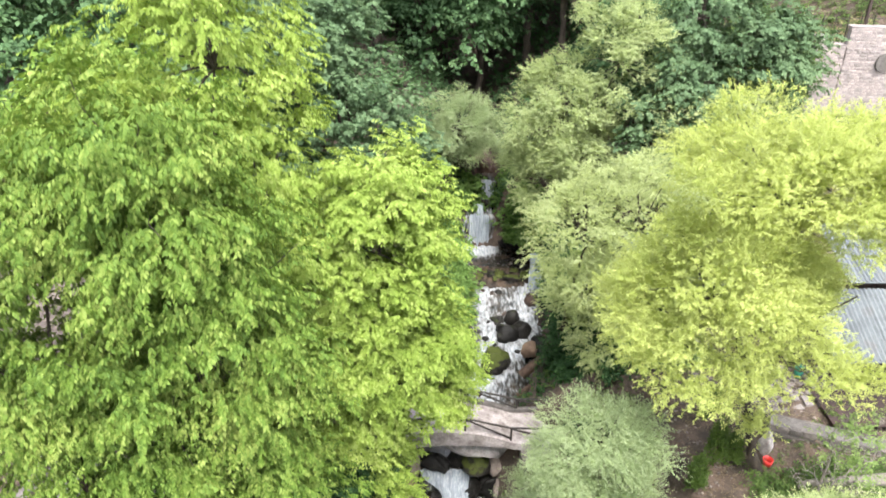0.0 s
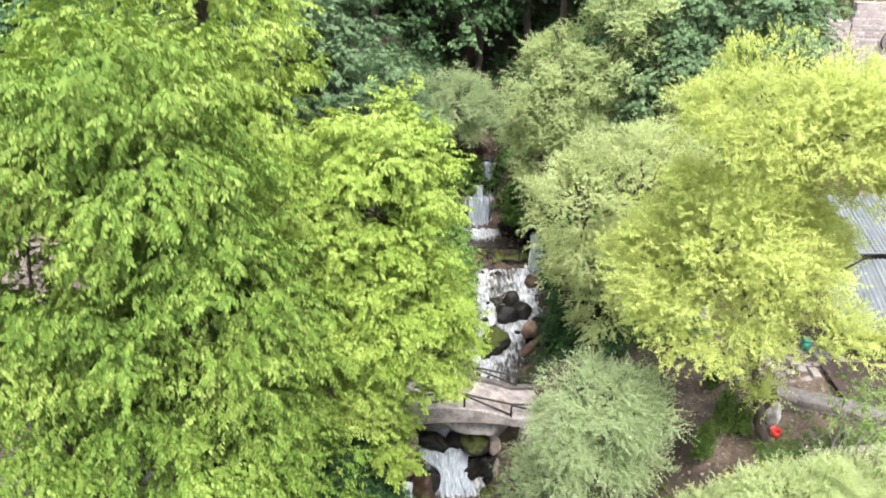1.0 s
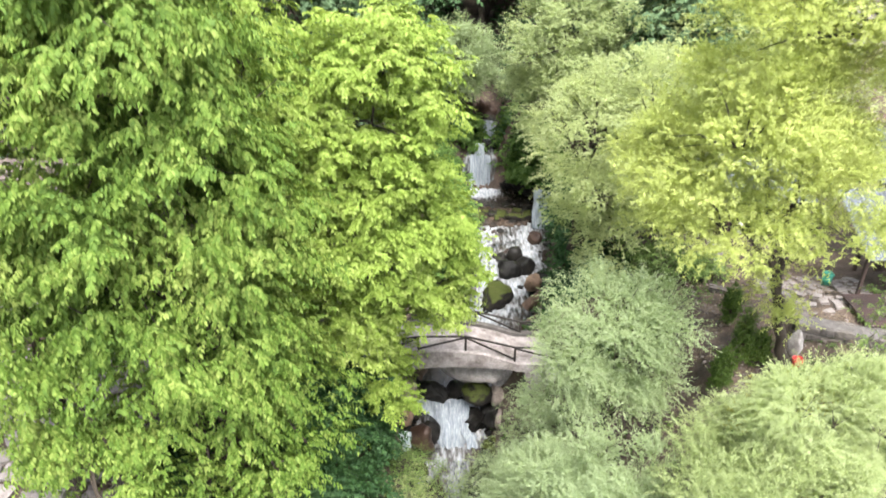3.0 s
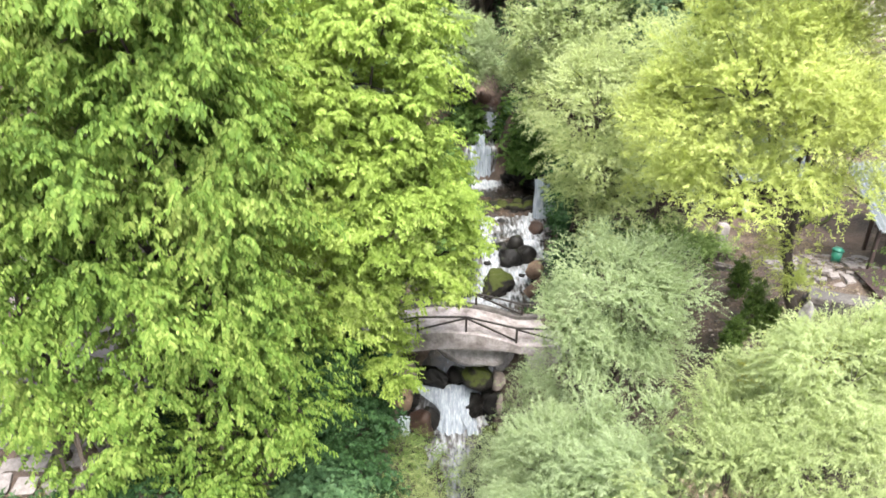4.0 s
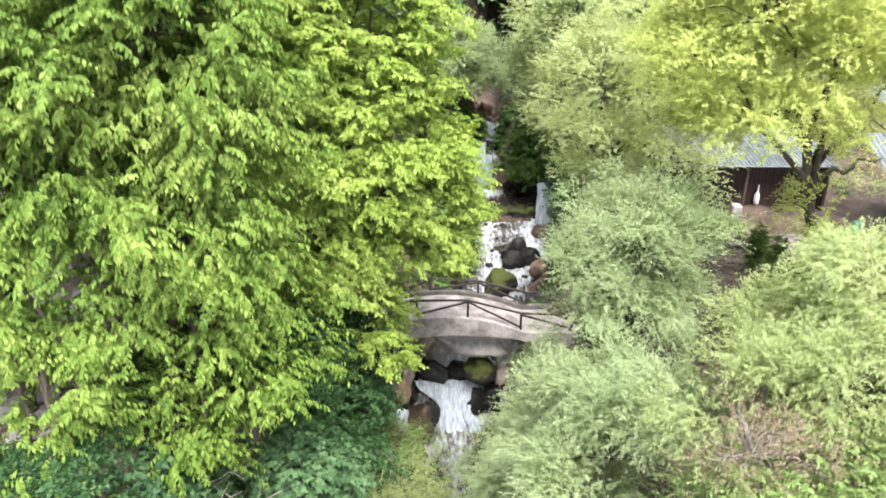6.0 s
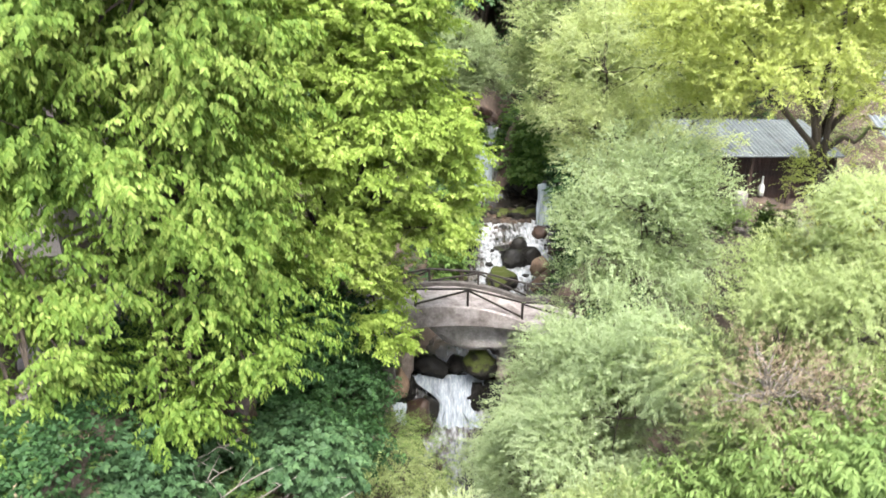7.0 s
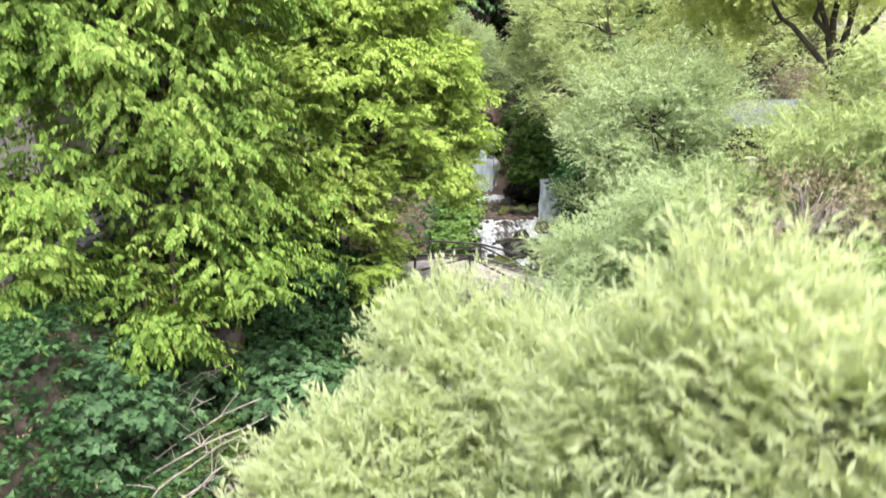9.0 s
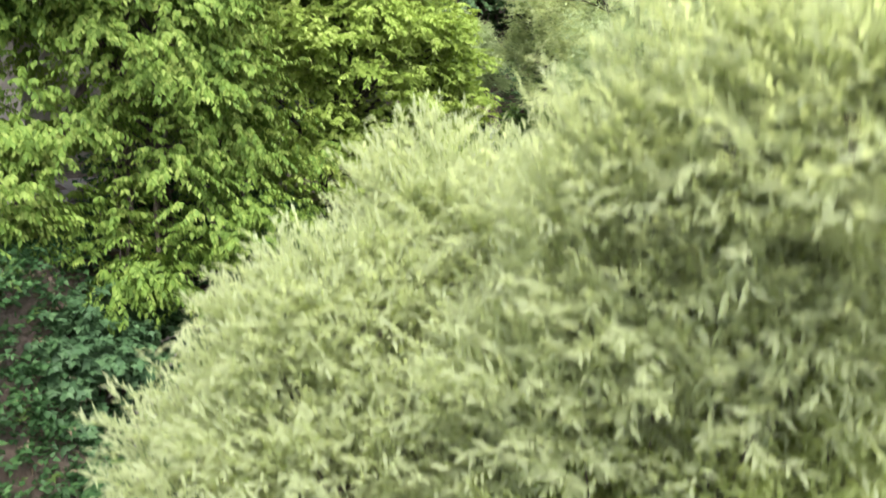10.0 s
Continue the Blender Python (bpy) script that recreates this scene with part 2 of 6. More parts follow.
WATER = water_material("running_water", (2.1, 0.65, 0.65), 0.0, [(0.19, 0.215, 0.235), (0.35, 0.37, 0.395), (0.5, 0.515, 0.54)])
FALLING = water_material("falling_water", (4.0, 1.0, 0.3), -0.12, [(0.2, 0.235, 0.275), (0.31, 0.35, 0.395), (0.45, 0.485, 0.525)])


# ---- mesh helpers ----
def place(name, me, material, parent=None, label="", at=None):
    if material:
        me.materials.append(material)
    ob = new(name, me)
    if parent:
        ob.parent = parent
        ob.matrix_parent_inverse = parent.matrix_basis.inverted()
    if at is not None:
        ob.matrix_basis = at
    if label:
        ob["label"] = label
    return ob


def part(name, bm, material, parent=None, label="", smooth=False):
    me = bpy.data.meshes.new(name)
    bm.to_mesh(me)
    bm.free()
    if smooth:
        me.shade_smooth()
    return place(name, me, material, parent, label)


def thing(name, at, label, category, group="", kind=""):
    ob = new(name)
    ob.empty_display_size = 0.2
    ob.matrix_basis = Matrix.Translation(at)
    return tagged(ob, label, category, group, kind)


def raw_mesh(name, verts, faces):
    """A mesh from arrays, all faces with the same number of corners."""
    me = bpy.data.meshes.new(name)
    k = faces.shape[1]
    me.vertices.add(len(verts))
    me.vertices.foreach_set("co", np.ascontiguousarray(verts, dtype=np.float32).ravel())
    me.loops.add(faces.size)
    me.loops.foreach_set("vertex_index", np.ascontiguousarray(faces, dtype=np.int32).ravel())
    me.polygons.add(len(faces))
    me.polygons.foreach_set("loop_start", np.arange(0, faces.size, k, dtype=np.int32))
    me.polygons.foreach_set("loop_total", np.full(len(faces), k, dtype=np.int32))
    me.update(calc_edges=True)
    return me


def box(bm, cx, cy, cz, sx, sy, sz, bevel=0.0, m=None):
    """A box of the sizes sx, sy, sz round a centre, its edges rounded by bevel."""
    mat = Matrix.Translation((cx, cy, cz)) @ (m or Matrix()) @ Matrix.Diagonal((sx, sy, sz, 1))
    got = bmesh.ops.create_cube(bm, size=1.0, matrix=mat)
    if bevel:
        edges = list({e for v in got["verts"] for e in v.link_edges})
        bmesh.ops.bevel(bm, geom=edges, offset=bevel, segments=1, affect="EDGES")
    return bm


def beam(bm, a, b, w, h=None, bevel=0.01):
    """A squared bar from a to b."""
    a, b = Vector(a), Vector(b)
    d = b - a
    m = d.to_track_quat("Z", "Y").to_matrix().to_4x4()
    c = (a + b) / 2
    return box(bm, c.x, c.y, c.z, w, h or w, d.length, bevel, m)


def tube_arrays(points, radii, sides=8, wobble=0.0, seed=0):
    """A tapered, slightly uneven tube along points."""
    pts = np.array(points, dtype=float)
    rad = np.array(radii, dtype=float)
    tan = np.gradient(pts, axis=0)
    tan /= np.linalg.norm(tan, axis=1)[:, None] + 1e-9
    ref = np.where(np.abs(tan[:, 2:3]) > 0.9, np.array([[1.0, 0, 0]]), np.array([[0, 0, 1.0]]))
    u = np.cross(tan, ref)
    u /= np.linalg.norm(u, axis=1)[:, None] + 1e-9
    v = np.cross(tan, u)
    ang = np.linspace(0, 2 * np.pi, sides, endpoint=False)
    rng = np.random.default_rng(seed)
    rr = rad[:, None] * (1 + wobble * rng.normal(size=(len(pts), sides)))
    ring = pts[:, None, :] + rr[:, :, None] * (np.cos(ang)[None, :, None] * u[:, None, :] + np.sin(ang)[None, :, None] * v[:, None, :])
    verts = ring.reshape(-1, 3)
    i = np.arange(len(pts) - 1)[:, None] * sides
    j = np.arange(sides)[None, :]
    jn = (j + 1) % sides
    faces = np.stack([i + j, i + jn, i + sides + jn, i + sides + j], axis=-1).reshape(-1, 4)
    return verts, faces


def tubes_mesh(name, tubes):
    """Several tubes in one mesh."""
    vs, fs, off = [], [], 0
    for v, f in tubes:
        vs.append(v)
        fs.append(f + off)
        off += len(v)
    me = raw_mesh(name, np.concatenate(vs), np.concatenate(fs))
    me.shade_smooth()
    return me


def bend(a, b, sag, n=7, rng=None, jitter=0.0):
    """Points from a to b on a bow that lifts by sag (minus: hangs) half way."""
    a, b = np.array(a, float), np.array(b, float)
    t = np.linspace(0, 1, n)[:, None]
    p = a + (b - a) * t
    p[:, 2] += sag * 4 * t[:, 0] * (1 - t[:, 0])
    if rng is not None and jitter:
        p[1:-1] += rng.normal(size=(n - 2, 3)) * jitter
    return p


def unit(v):
    return v / (np.linalg.norm(v, axis=-1, keepdims=True) + 1e-9)


def leaves_mesh(name, base, along, face, length, width, simple=False):
    """Pointed leaves, each two facets folded on the midrib: base points, directions, upper sides, sizes."""
    side = unit(np.cross(along, face))
    face = unit(np.cross(side, along))
    length, width = length[:, None], width[:, None]
    if simple == "lobed":  # maple outline: two side lobes and a tip
        pts = [base]
        for s, a, w in ((1, 0.45, 0.5), (1, 0.55, 0.2), (0, 1.0, 0), (-1, 0.55, 0.2), (-1, 0.45, 0.5)):
            pts.append(base + along * length * a + side * width * w * s + face * length * (0.1 * w - 0.12 * (a == 1.0)))
        verts = np.stack(pts, axis=1).reshape(-1, 3)
        k = np.arange(len(base))[:, None] * 6
        return raw_mesh(name, verts, np.concatenate([k + [0, i, i + 1] for i in (1, 2, 3, 4)], axis=1).reshape(-1, 3))
    if simple:  # small leaves far off: one facet each
        a = base + along * length * 0.2
        verts = np.stack([a - side * width * 0.5, a + side * width * 0.5, base + along * length], axis=1).reshape(-1, 3)
        return raw_mesh(name, verts, np.arange(len(base) * 3).reshape(-1, 3))
    mid = base + along * length * 0.45
    tip = base + along * length - face * length * 0.12
    left = mid + side * width * 0.5 + face * width * 0.14
    right = mid - side * width * 0.5 + face * width * 0.14
    verts = np.stack([base, right, tip, left], axis=1).reshape(-1, 3)
    k = np.arange(len(base))[:, None] * 4
    faces = np.concatenate([k + [0, 1, 2], k + [0, 2, 3]], axis=1).reshape(-1, 3)
    return raw_mesh(name, verts, faces)


def twig_leaves(rng, base, way, out, length, per, droop, leaf, leaf_w, hang=0.4, spread=0.8, ahead=0.6, wild=0.35):
    """Leaves in two rows along drooping twigs; returns the arrays for leaves_mesh."""
    t = len(base)
    s = np.linspace(0.12, 1.0, per)[None, :, None]
    tl = (length * rng.uniform(0.6, 1.3, t))[:, None, None]
    down = np.array([0, 0, -1.0])
    pos = base[:, None, :] + way[:, None, :] * tl * s + down * droop * tl * s * s
    tan = unit(way[:, None, :] + down * 2 * droop * s)
    side = unit(np.cross(tan, np.array([0, 0, 1.0])) + 1e-4)
    sign = np.where(np.arange(per) % 2 == 0, 1.0, -1.0)[None, :, None]
    along = unit(tan * ahead + side * sign * spread + down * hang + rng.normal(size=pos.shape) * wild)
    face = unit(np.array([0, 0, 1.0]) * 0.9 + out[:, None, :] * 0.6 + rng.normal(size=pos.shape) * 0.4)
    n = t * per
    size = rng.uniform(0.65, 1.2, n)
    return pos.reshape(n, 3), along.reshape(n, 3), face.reshape(n, 3), leaf * size, leaf_w * size * rng.uniform(0.85, 1.15, n)


def crown_points(rng, lobes, twigs, bough, fill, low, lift, flat, dense, ragged, clump=False):
    """Twig bases, directions and outward ways over the boughs of a crown made of lobes (centre and radii), and the boughs' own places."""
    lob = np.array(lobes, float)
    area = (lob[:, 3] * lob[:, 4] + lob[:, 3] * lob[:, 5] + lob[:, 4] * lob[:, 5])
    nb = max(6, int(area.sum() * dense / (bough * bough)))
    which = rng.choice(len(lob), nb, p=area / area.sum())
    u = unit(rng.normal(size=(nb, 3)))
    u[:, 2] = np.where(u[:, 2] < low, -u[:, 2] * 0.6, u[:, 2])
    u = unit(u)
    r = rng.uniform(1 - 1.75 * ragged, 1.0, nb) ** 0.7 * (1 + ragged * rng.normal(size=nb))
    c = lob[which, :3] + u * lob[which, 3:] * r[:, None]
    keep = np.ones(nb, bool)
    for q in lob:
        keep &= (((c - q[:3]) / q[3:]) ** 2).sum(1) > 0.30
    c, u, which = c[keep], u[keep], which[keep]
    bi = rng.integers(0, len(c), twigs)
    spread = rng.normal(size=(twigs, 3)) * bough * np.array([0.5, 0.5, 0.34])
    if flat:  # twigs leave both sides of a bough in one tier
        axis = unit(u * np.array([1, 1, 0.4]) + rng.normal(size=u.shape) * 0.3 + np.array([0, 0, lift]))[bi]
        s = rng.uniform(-0.9, 1.0, twigs)[:, None]
        across = unit(np.cross(axis, np.array([0, 0, 1.0])))
        sign = rng.choice([-1.0, 1.0], twigs)[:, None]
        spread = axis * s * bough * 0.9 + across * sign * rng.random(twigs)[:, None] * bough * 0.45 + rng.normal(size=(twigs, 3)) * bough * np.array([0.16, 0.16, 0.2])
    if clump:  # each bough carries a rounded tuft, open below
        tuft = unit(rng.normal(size=(twigs, 3)) + u[bi] * 0.55 + np.array([0, 0, 0.5]))
        spread = tuft * bough * np.array([0.95, 0.95, 0.7]) * (rng.random(twigs) ** 0.33)[:, None] * rng.uniform(0.7, 1.3, len(c))[bi][:, None]
    base = c[bi] + spread
    out = unit(u[bi] * 0.8 + spread / bough * 0.7)
    inner = rng.random(twigs) < fill
    base[inner] = lob[which[bi[inner]], :3] + (c[bi[inner]] - lob[which[bi[inner]], :3]) * rng.uniform(0.45, 0.95, inner.sum())[:, None] + spread[inner] * 0.6
    way = unit(out * np.array([1, 1, 0.6]) + rng.normal(size=(twigs, 3)) * 0.45 + np.array([0, 0, lift]))
    if flat:
        way = unit(axis * np.array([0.9, 0.9, 0.5]) + across * sign * (0.75 - 0.35 * np.clip(s, 0, 1)) + rng.normal(size=(twigs, 3)) * 0.25)
    return base, way, out, c, lob[which, :3]


def tree(name, label, category, base, fork, lobes, leafmat, seed, twigs, per=10, length=0.7, bough=0.9, droop=0.25, leaf=0.16, leaf_w=0.06,
         fill=0.25, low=-0.65, lift=0.1, trunk=0.3, bark=None, hang=0.4, spread=0.8, ahead=0.6, wild=0.35, stems=None, group="", branches=60, flat=False, dense=2.0, ragged=0.16, simple=False, clump=False):
    """A tree: trunk from base to fork, a limb to each lobe, thin branches to the boughs, and a crown of single leaves on twigs."""
    rng = np.random.default_rng(seed)
    bark = bark or BARK
    root = thing(name, base, label, category, group)
    a, f = np.array(base, float), np.array(fork, float)
    pts = bend(a - np.array([0, 0, 0.4]), f, 0.0, 9, rng, trunk * 0.25)
    rad = np.linspace(trunk * 1.15, trunk * 0.72, 9)
    rad[0] *= 1.35
    v, q = tube_arrays(pts, rad, 12, 0.06, seed)
    place("trunk", tubes_mesh("trunk", [(v, q)]), bark, root)
    for k, lb in enumerate(stems if stems else lobes):
        c = np.array(lb[:3], float)
        start = f if k % 3 == 0 else pts[-1 - (k % 3)]
        lp = bend(start, c, 0.1 * np.linalg.norm(c - f), 8, rng, 0.12)
        v, q = tube_arrays(lp, np.linspace(trunk * 0.55, trunk * 0.14, 8), 8, 0.06, seed + k)
        place("limb", tubes_mesh("limb", [(v, q)]), bark, root)
    b, w, o, boughs, hubs = crown_points(rng, lobes, twigs, bough, fill, low, lift, flat, dense, ragged, clump)
    pick = rng.choice(len(boughs), min(branches, len(boughs)), replace=False)
    tubes = [tube_arrays(bend(hubs[i], boughs[i], 0.15, 5, rng, 0.08), np.linspace(trunk * 0.16 + 0.012, 0.01, 5), 5) for i in pick]
    tagged(place("branchwork", tubes_mesh("branchwork", tubes), bark, root), kind="stuff")
    me = leaves_mesh("crown", *twig_leaves(rng, b, w, o, length, per, droop, leaf, leaf_w, hang, spread, ahead, wild), simple)
    tagged(place("crown", me, leafmat, root), kind="stuff")
    return root


# ---- the lie of the land ----
def knots(*pairs):
    ys, vs = zip(*sorted(pairs))
    return lambda y: np.interp(y, ys, vs)


stream_x = knots((-60, -2), (-20, -1), (10, 0), (22, 0.3), (28, 0.5), (33.5, 0.6), (38, 2.6), (42, 4.0), (47, 5.0), (52, 5.0), (55, 4.6), (57.5, 3.1), (61, 3.9), (90, 3), (300, 3))
stream_w = knots((-60, 3), (10, 1.3), (26, 1.4), (28, 1.9), (31, 2.2), (33, 2.2), (36, 2.5), (42, 2.6), (47, 3.0), (52, 3.6), (56.5, 3.4), (57.6, 1.3), (61, 0.9), (64, 0.8), (90, 0.8))
stream_z = knots((-60, -14), (-20, -11.5), (10, -8.6), (24, -7.5), (28, -7.1), (31.6, -6.7), (32.4, -6.3), (33.4, -5.1), (36, -4.6), (44, -3.8), (50, -2.95), (52, -2.65), (57.4, -2.5), (57.9, 0.2), (60.8, 0.8), (61.2, 2.0), (64, 2.8), (90, 9), (130, 30), (200, 60), (600, 170))
terrace_right = knots((-60, 1), (5, 1.5), (14, 3.0), (20, 4.1), (28, 4.3), (33, 3.2), (44, 3.2), (52, 5), (60, 9), (80, 17), (130, 44), (200, 75), (600, 190))
terrace_left = knots((-60, 0), (5, 2.5), (16, 4.2), (28, 4.4), (35, 3.6), (45, 5), (60, 10), (80, 18), (130, 46), (200, 75), (600, 190))


def ground(x, y):
    """Height of the ground."""
    x, y = np.asarray(x, float), np.asarray(y, float)
    off = x - stream_x(y)
    d = np.abs(off) - stream_w(y)
    zb = stream_z(y)
    s = np.clip(d / 0.9, 0, 1)
    steep = 2.2 * s * s * (3 - 2 * s)
    rise_r = steep + 1.1 * np.maximum(d - 0.6, 0)
    rise_l = steep + 0.95 * np.maximum(d - 0.6, 0) + 2.5 * np.maximum(d - 6.8, 0)
    top = np.where(off > 0, terrace_right(y), terrace_left(y)) + 0.45 * np.maximum(np.abs(off) - 26, 0) * np.clip((y - 20) / 30, 0, 1) * np.exp(-np.abs(off) / 300)
    top = top + np.where(off > 0, 0.8 * np.clip((x - 13) / 4, 0, 1) * np.clip((y - 16) / 6, 0, 1) * np.clip((36 - y) / 4, 0, 1), 0)
    z = np.minimum(zb + np.where(off > 0, rise_r, rise_l), np.maximum(top, zb))
    z = np.where(d < 0, zb - 0.25 * np.clip(-d, 0, 1), z)
    rough = 0.14 * np.sin(x * 1.7 + 1.3 * np.sin(y * 0.9)) * np.sin(y * 1.3 + 1.1 * np.sin(x * 0.7)) + 0.06 * np.sin(x * 4.1 + y * 2.3) * np.sin(y * 3.7 - x * 1.9)
    return z + rough * np.clip(d + 0.3, 0, 1)


def spaced(lo, hi, fine_lo, fine_hi, step):
    """Grid lines: evenly set in the middle, ever wider outside."""
    mid = np.arange(fine_lo, fine_hi + step / 2, step)
    up = fine_hi + np.cumsum(step * 1.25 ** np.arange(1, 40))
    dn = fine_lo - np.cumsum(step * 1.25 ** np.arange(1, 40))
    return np.concatenate([[lo], dn[(dn > lo) & (dn < fine_lo)][::-1], mid, up[up < hi], [hi]])


gx, gy = spaced(-2500, 2500, -20, 26, 0.45), spaced(-2500, 2500, 4, 66, 0.45)
XX, YY = np.meshgrid(gx, gy, indexing="ij")
ZZ = ground(XX, np.clip(YY, -60, 600))
idx = np.arange(XX.size).reshape(XX.shape)
me = raw_mesh("ground", np.stack([XX, YY, ZZ], -1).reshape(-1, 3), np.stack([idx[:-1, :-1], idx[1:, :-1], idx[1:, 1:], idx[:-1, 1:]], -1).reshape(-1, 4))
me.shade_smooth()
tagged(place("ground", me, DIRT), "brown earth banks of a steep wooded ravine", "ground", kind="structure")


def gz(x, y):
    return float(ground(x, y))


# ---- water ----
# Whiteness cut from y 33 to 38.6: the footbridge's shade put into the foam.
foam_at = knots((0, 0.35), (22, 0.42), (28, 0.42), (31.0, 0.5), (32.0, 0.6), (33.0, 0.3), (33.4, 0.12), (36, 0.12), (38.6, 0.35), (42, 0.7), (47, 0.66), (50.5, 0.6), (52.5, 0.12), (57.5, 0.1), (57.8, 0.55), (58.4, 0.5), (60.0, 0.15), (60.6, 0.6), (61.2, 0.68), (61.6, 0.2), (64, 0.1))


def streak(x, y, pts, width):
    """Nearness to a line of points: 1 on it, falling off over the width."""
    best = np.full(np.shape(x), 9.0)
    for (xa, ya), (xb, yb) in zip(pts[:-1], pts[1:]):
        t = np.clip(((x - xa) * (xb - xa) + (y - ya) * (yb - ya)) / ((xb - xa) ** 2 + (yb - ya) ** 2), 0, 1)
        best = np.minimum(best, np.hypot(x - xa - t * (xb - xa), y - ya - t * (yb - ya)))
    return np.exp(-(best / width) ** 2)


def foam(x, y):
    """Whiteness of the water: rapids in streaks, one boil of foam under the fall, calm pools, duller under the
    footbridge for its shade.
    """
    f = np.where(y < 31.2, 0.2 + 0.42 * np.maximum(streak(x, y, [(0.7, 31.8), (0.9, 30.0), (0.8, 28.6)], 0.7), np.maximum(streak(x, y, [(0.7, 30.8), (-0.5, 29.9), (-1.5, 29.0)], 0.6), streak(x, y, [(0.8, 29.0), (0.6, 26.0), (0.2, 20.0), (0.0, 10.0)], 0.38))), foam_at(y))
    rapids = 0.32 + 0.42 * np.maximum(streak(x, y, [(8.2, 53.0), (6.9, 51.4), (6.3, 49.0), (6.6, 46.0), (5.0, 43.5), (3.2, 40.5), (2.6, 37.5)], 0.95),
                                      streak(x, y, [(3.8, 50.8), (2.7, 49.0), (3.4, 46.4), (3.6, 44.6), (2.4, 41.5), (1.6, 37.5)], 0.8))
    f = np.where((y > 38.6) & (y < 52.3), rapids, f)
    boil = 0.08 + 1.0 * np.exp(-(((x - 3.3) / 1.7) ** 2 + ((y - 56.8) / 1.5) ** 2) ** 2)
    return np.where((y > 52.3) & (y < 57.6), np.maximum(boil, 0.6 * streak(x, y, [(8.3, 53.3), (7.2, 52.2)], 0.8)), f)


ty = np.concatenate([np.arange(-60, 0, 1.0), np.arange(0, 30, 0.3), np.arange(30, 62.4, 0.12), np.arange(62.3, 62.5, 0.4)])
tv = np.linspace(-1, 1, 33)
TY, TV = np.meshgrid(ty, tv, indexing="ij")
WX = stream_x(TY) + TV * (stream_w(TY) + 0.25)
rip = np.sin(WX * 5 + 3 * np.sin(TY * 2.1)) * np.sin(TY * 4.3 + 2 * np.sin(WX * 2.7)) + 0.6 * np.sin(WX * 11 + TY * 3) * np.sin(TY * 9 - WX * 4)
WZ = stream_z(TY) + 0.06 + 0.14 * rip * np.clip(foam(WX, TY) - 0.1, 0.03, 0.7) - 0.1 * np.abs(TV) ** 4
idx = np.arange(WX.size).reshape(WX.shape)
me = raw_mesh("water", np.stack([WX, TY, WZ], -1).reshape(-1, 3), np.stack([idx[:-1, :-1], idx[:-1, 1:], idx[1:, 1:], idx[1:, :-1]], -1).reshape(-1, 4)[:, ::-1])
fa = me.attributes.new("foam", "FLOAT", "POINT")
fa.data.foreach_set("value", (foam(WX, TY) * (1 - 0.25 * np.abs(TV) ** 3)).astype(np.float32).ravel())
me.shade_smooth()
tagged(place("water", me, WATER), "white rushing mountain stream with dark calmer pools", "stream", kind="structure")


def waterfall(x0, x1, y, z1, z0, throw, strands, seed, label, squeeze=0.0, drift=0.0, fan=0.18, bias=1.0, broad=1.0):
    """Falling water: a torn sheet of many strands that part on the way down."""
    rng = np.random.default_rng(seed)
    root = thing("waterfall", ((x0 + x1) / 2, y, z0), label, "waterfall", kind="structure")
    vs, fs, fo, off = [], [], [], 0
    for k in range(strands):
        xc = x0 + (x1 - x0) * rng.random() ** bias
        w = rng.uniform(0.06, 0.17) * broad
        t = np.linspace(0, 1, 12)
        xs = xc + (xc - (x0 + x1) / 2) * (fan * t - squeeze * np.sin(np.pi * np.minimum(t * 1.15, 1)) ** 1.5) + drift * t + 0.03 * np.sin(t * 9 + k)
        ys = y - throw * np.sqrt(t) * rng.uniform(0.6, 1.1) + rng.normal() * 0.04
        zs = z1 + rng.normal() * 0.04 - (z1 - z0) * t
        wd = w * (1 - 0.3 * t)
        v = np.stack([np.stack([xs - wd, ys, zs], -1), np.stack([xs, ys - 0.05, zs], -1), np.stack([xs + wd, ys, zs], -1)], 1).reshape(-1, 3)
        i = np.arange(11)[:, None] * 3
        fs.append(np.concatenate([i + [0, 1, 4, 3], i + [1, 2, 5, 4]]) + off)
        vs.append(v)
        fo.append(np.full(len(v), rng.uniform(0.8, 1.15)))
        off += len(v)
    u, t = np.meshgrid(np.linspace(0, 1, 25), np.linspace(0, 1, 12), indexing="ij")  # the thin veil behind the strands
    xc = x0 + (x1 - x0) * u ** bias
    xs = xc + (xc - (x0 + x1) / 2) * (fan * t - squeeze * np.sin(np.pi * np.minimum(t * 1.15, 1)) ** 1.5) + drift * t
    ys = y - 0.72 * throw * np.sqrt(t) + 0.05 * np.sin(u * 31) + 0.04 * np.sin(u * 67 + 4 * t)
    i = np.arange(u.size).reshape(u.shape)
    fs.append(np.stack([i[:-1, :-1], i[:-1, 1:], i[1:, 1:], i[1:, :-1]], -1).reshape(-1, 4) + off)
    vs.append(np.stack([xs, ys, z1 - 0.02 - (z1 - z0) * t], -1).reshape(-1, 3))
    fo.append((0.62 + 0.22 * np.sin(u * 23 + 1.5 * np.sin(u * 9)) * (1 - 0.5 * t)).ravel())
    m = raw_mesh("falling_water", np.concatenate(vs), np.concatenate(fs))
    at = m.attributes.new("foam", "FLOAT", "POINT")
    at.data.foreach_set("value", np.concatenate(fo).astype(np.float32))
    m.shade_smooth()
    tagged(place("falling_water", m, FALLING, root), kind="stuff")
    return root


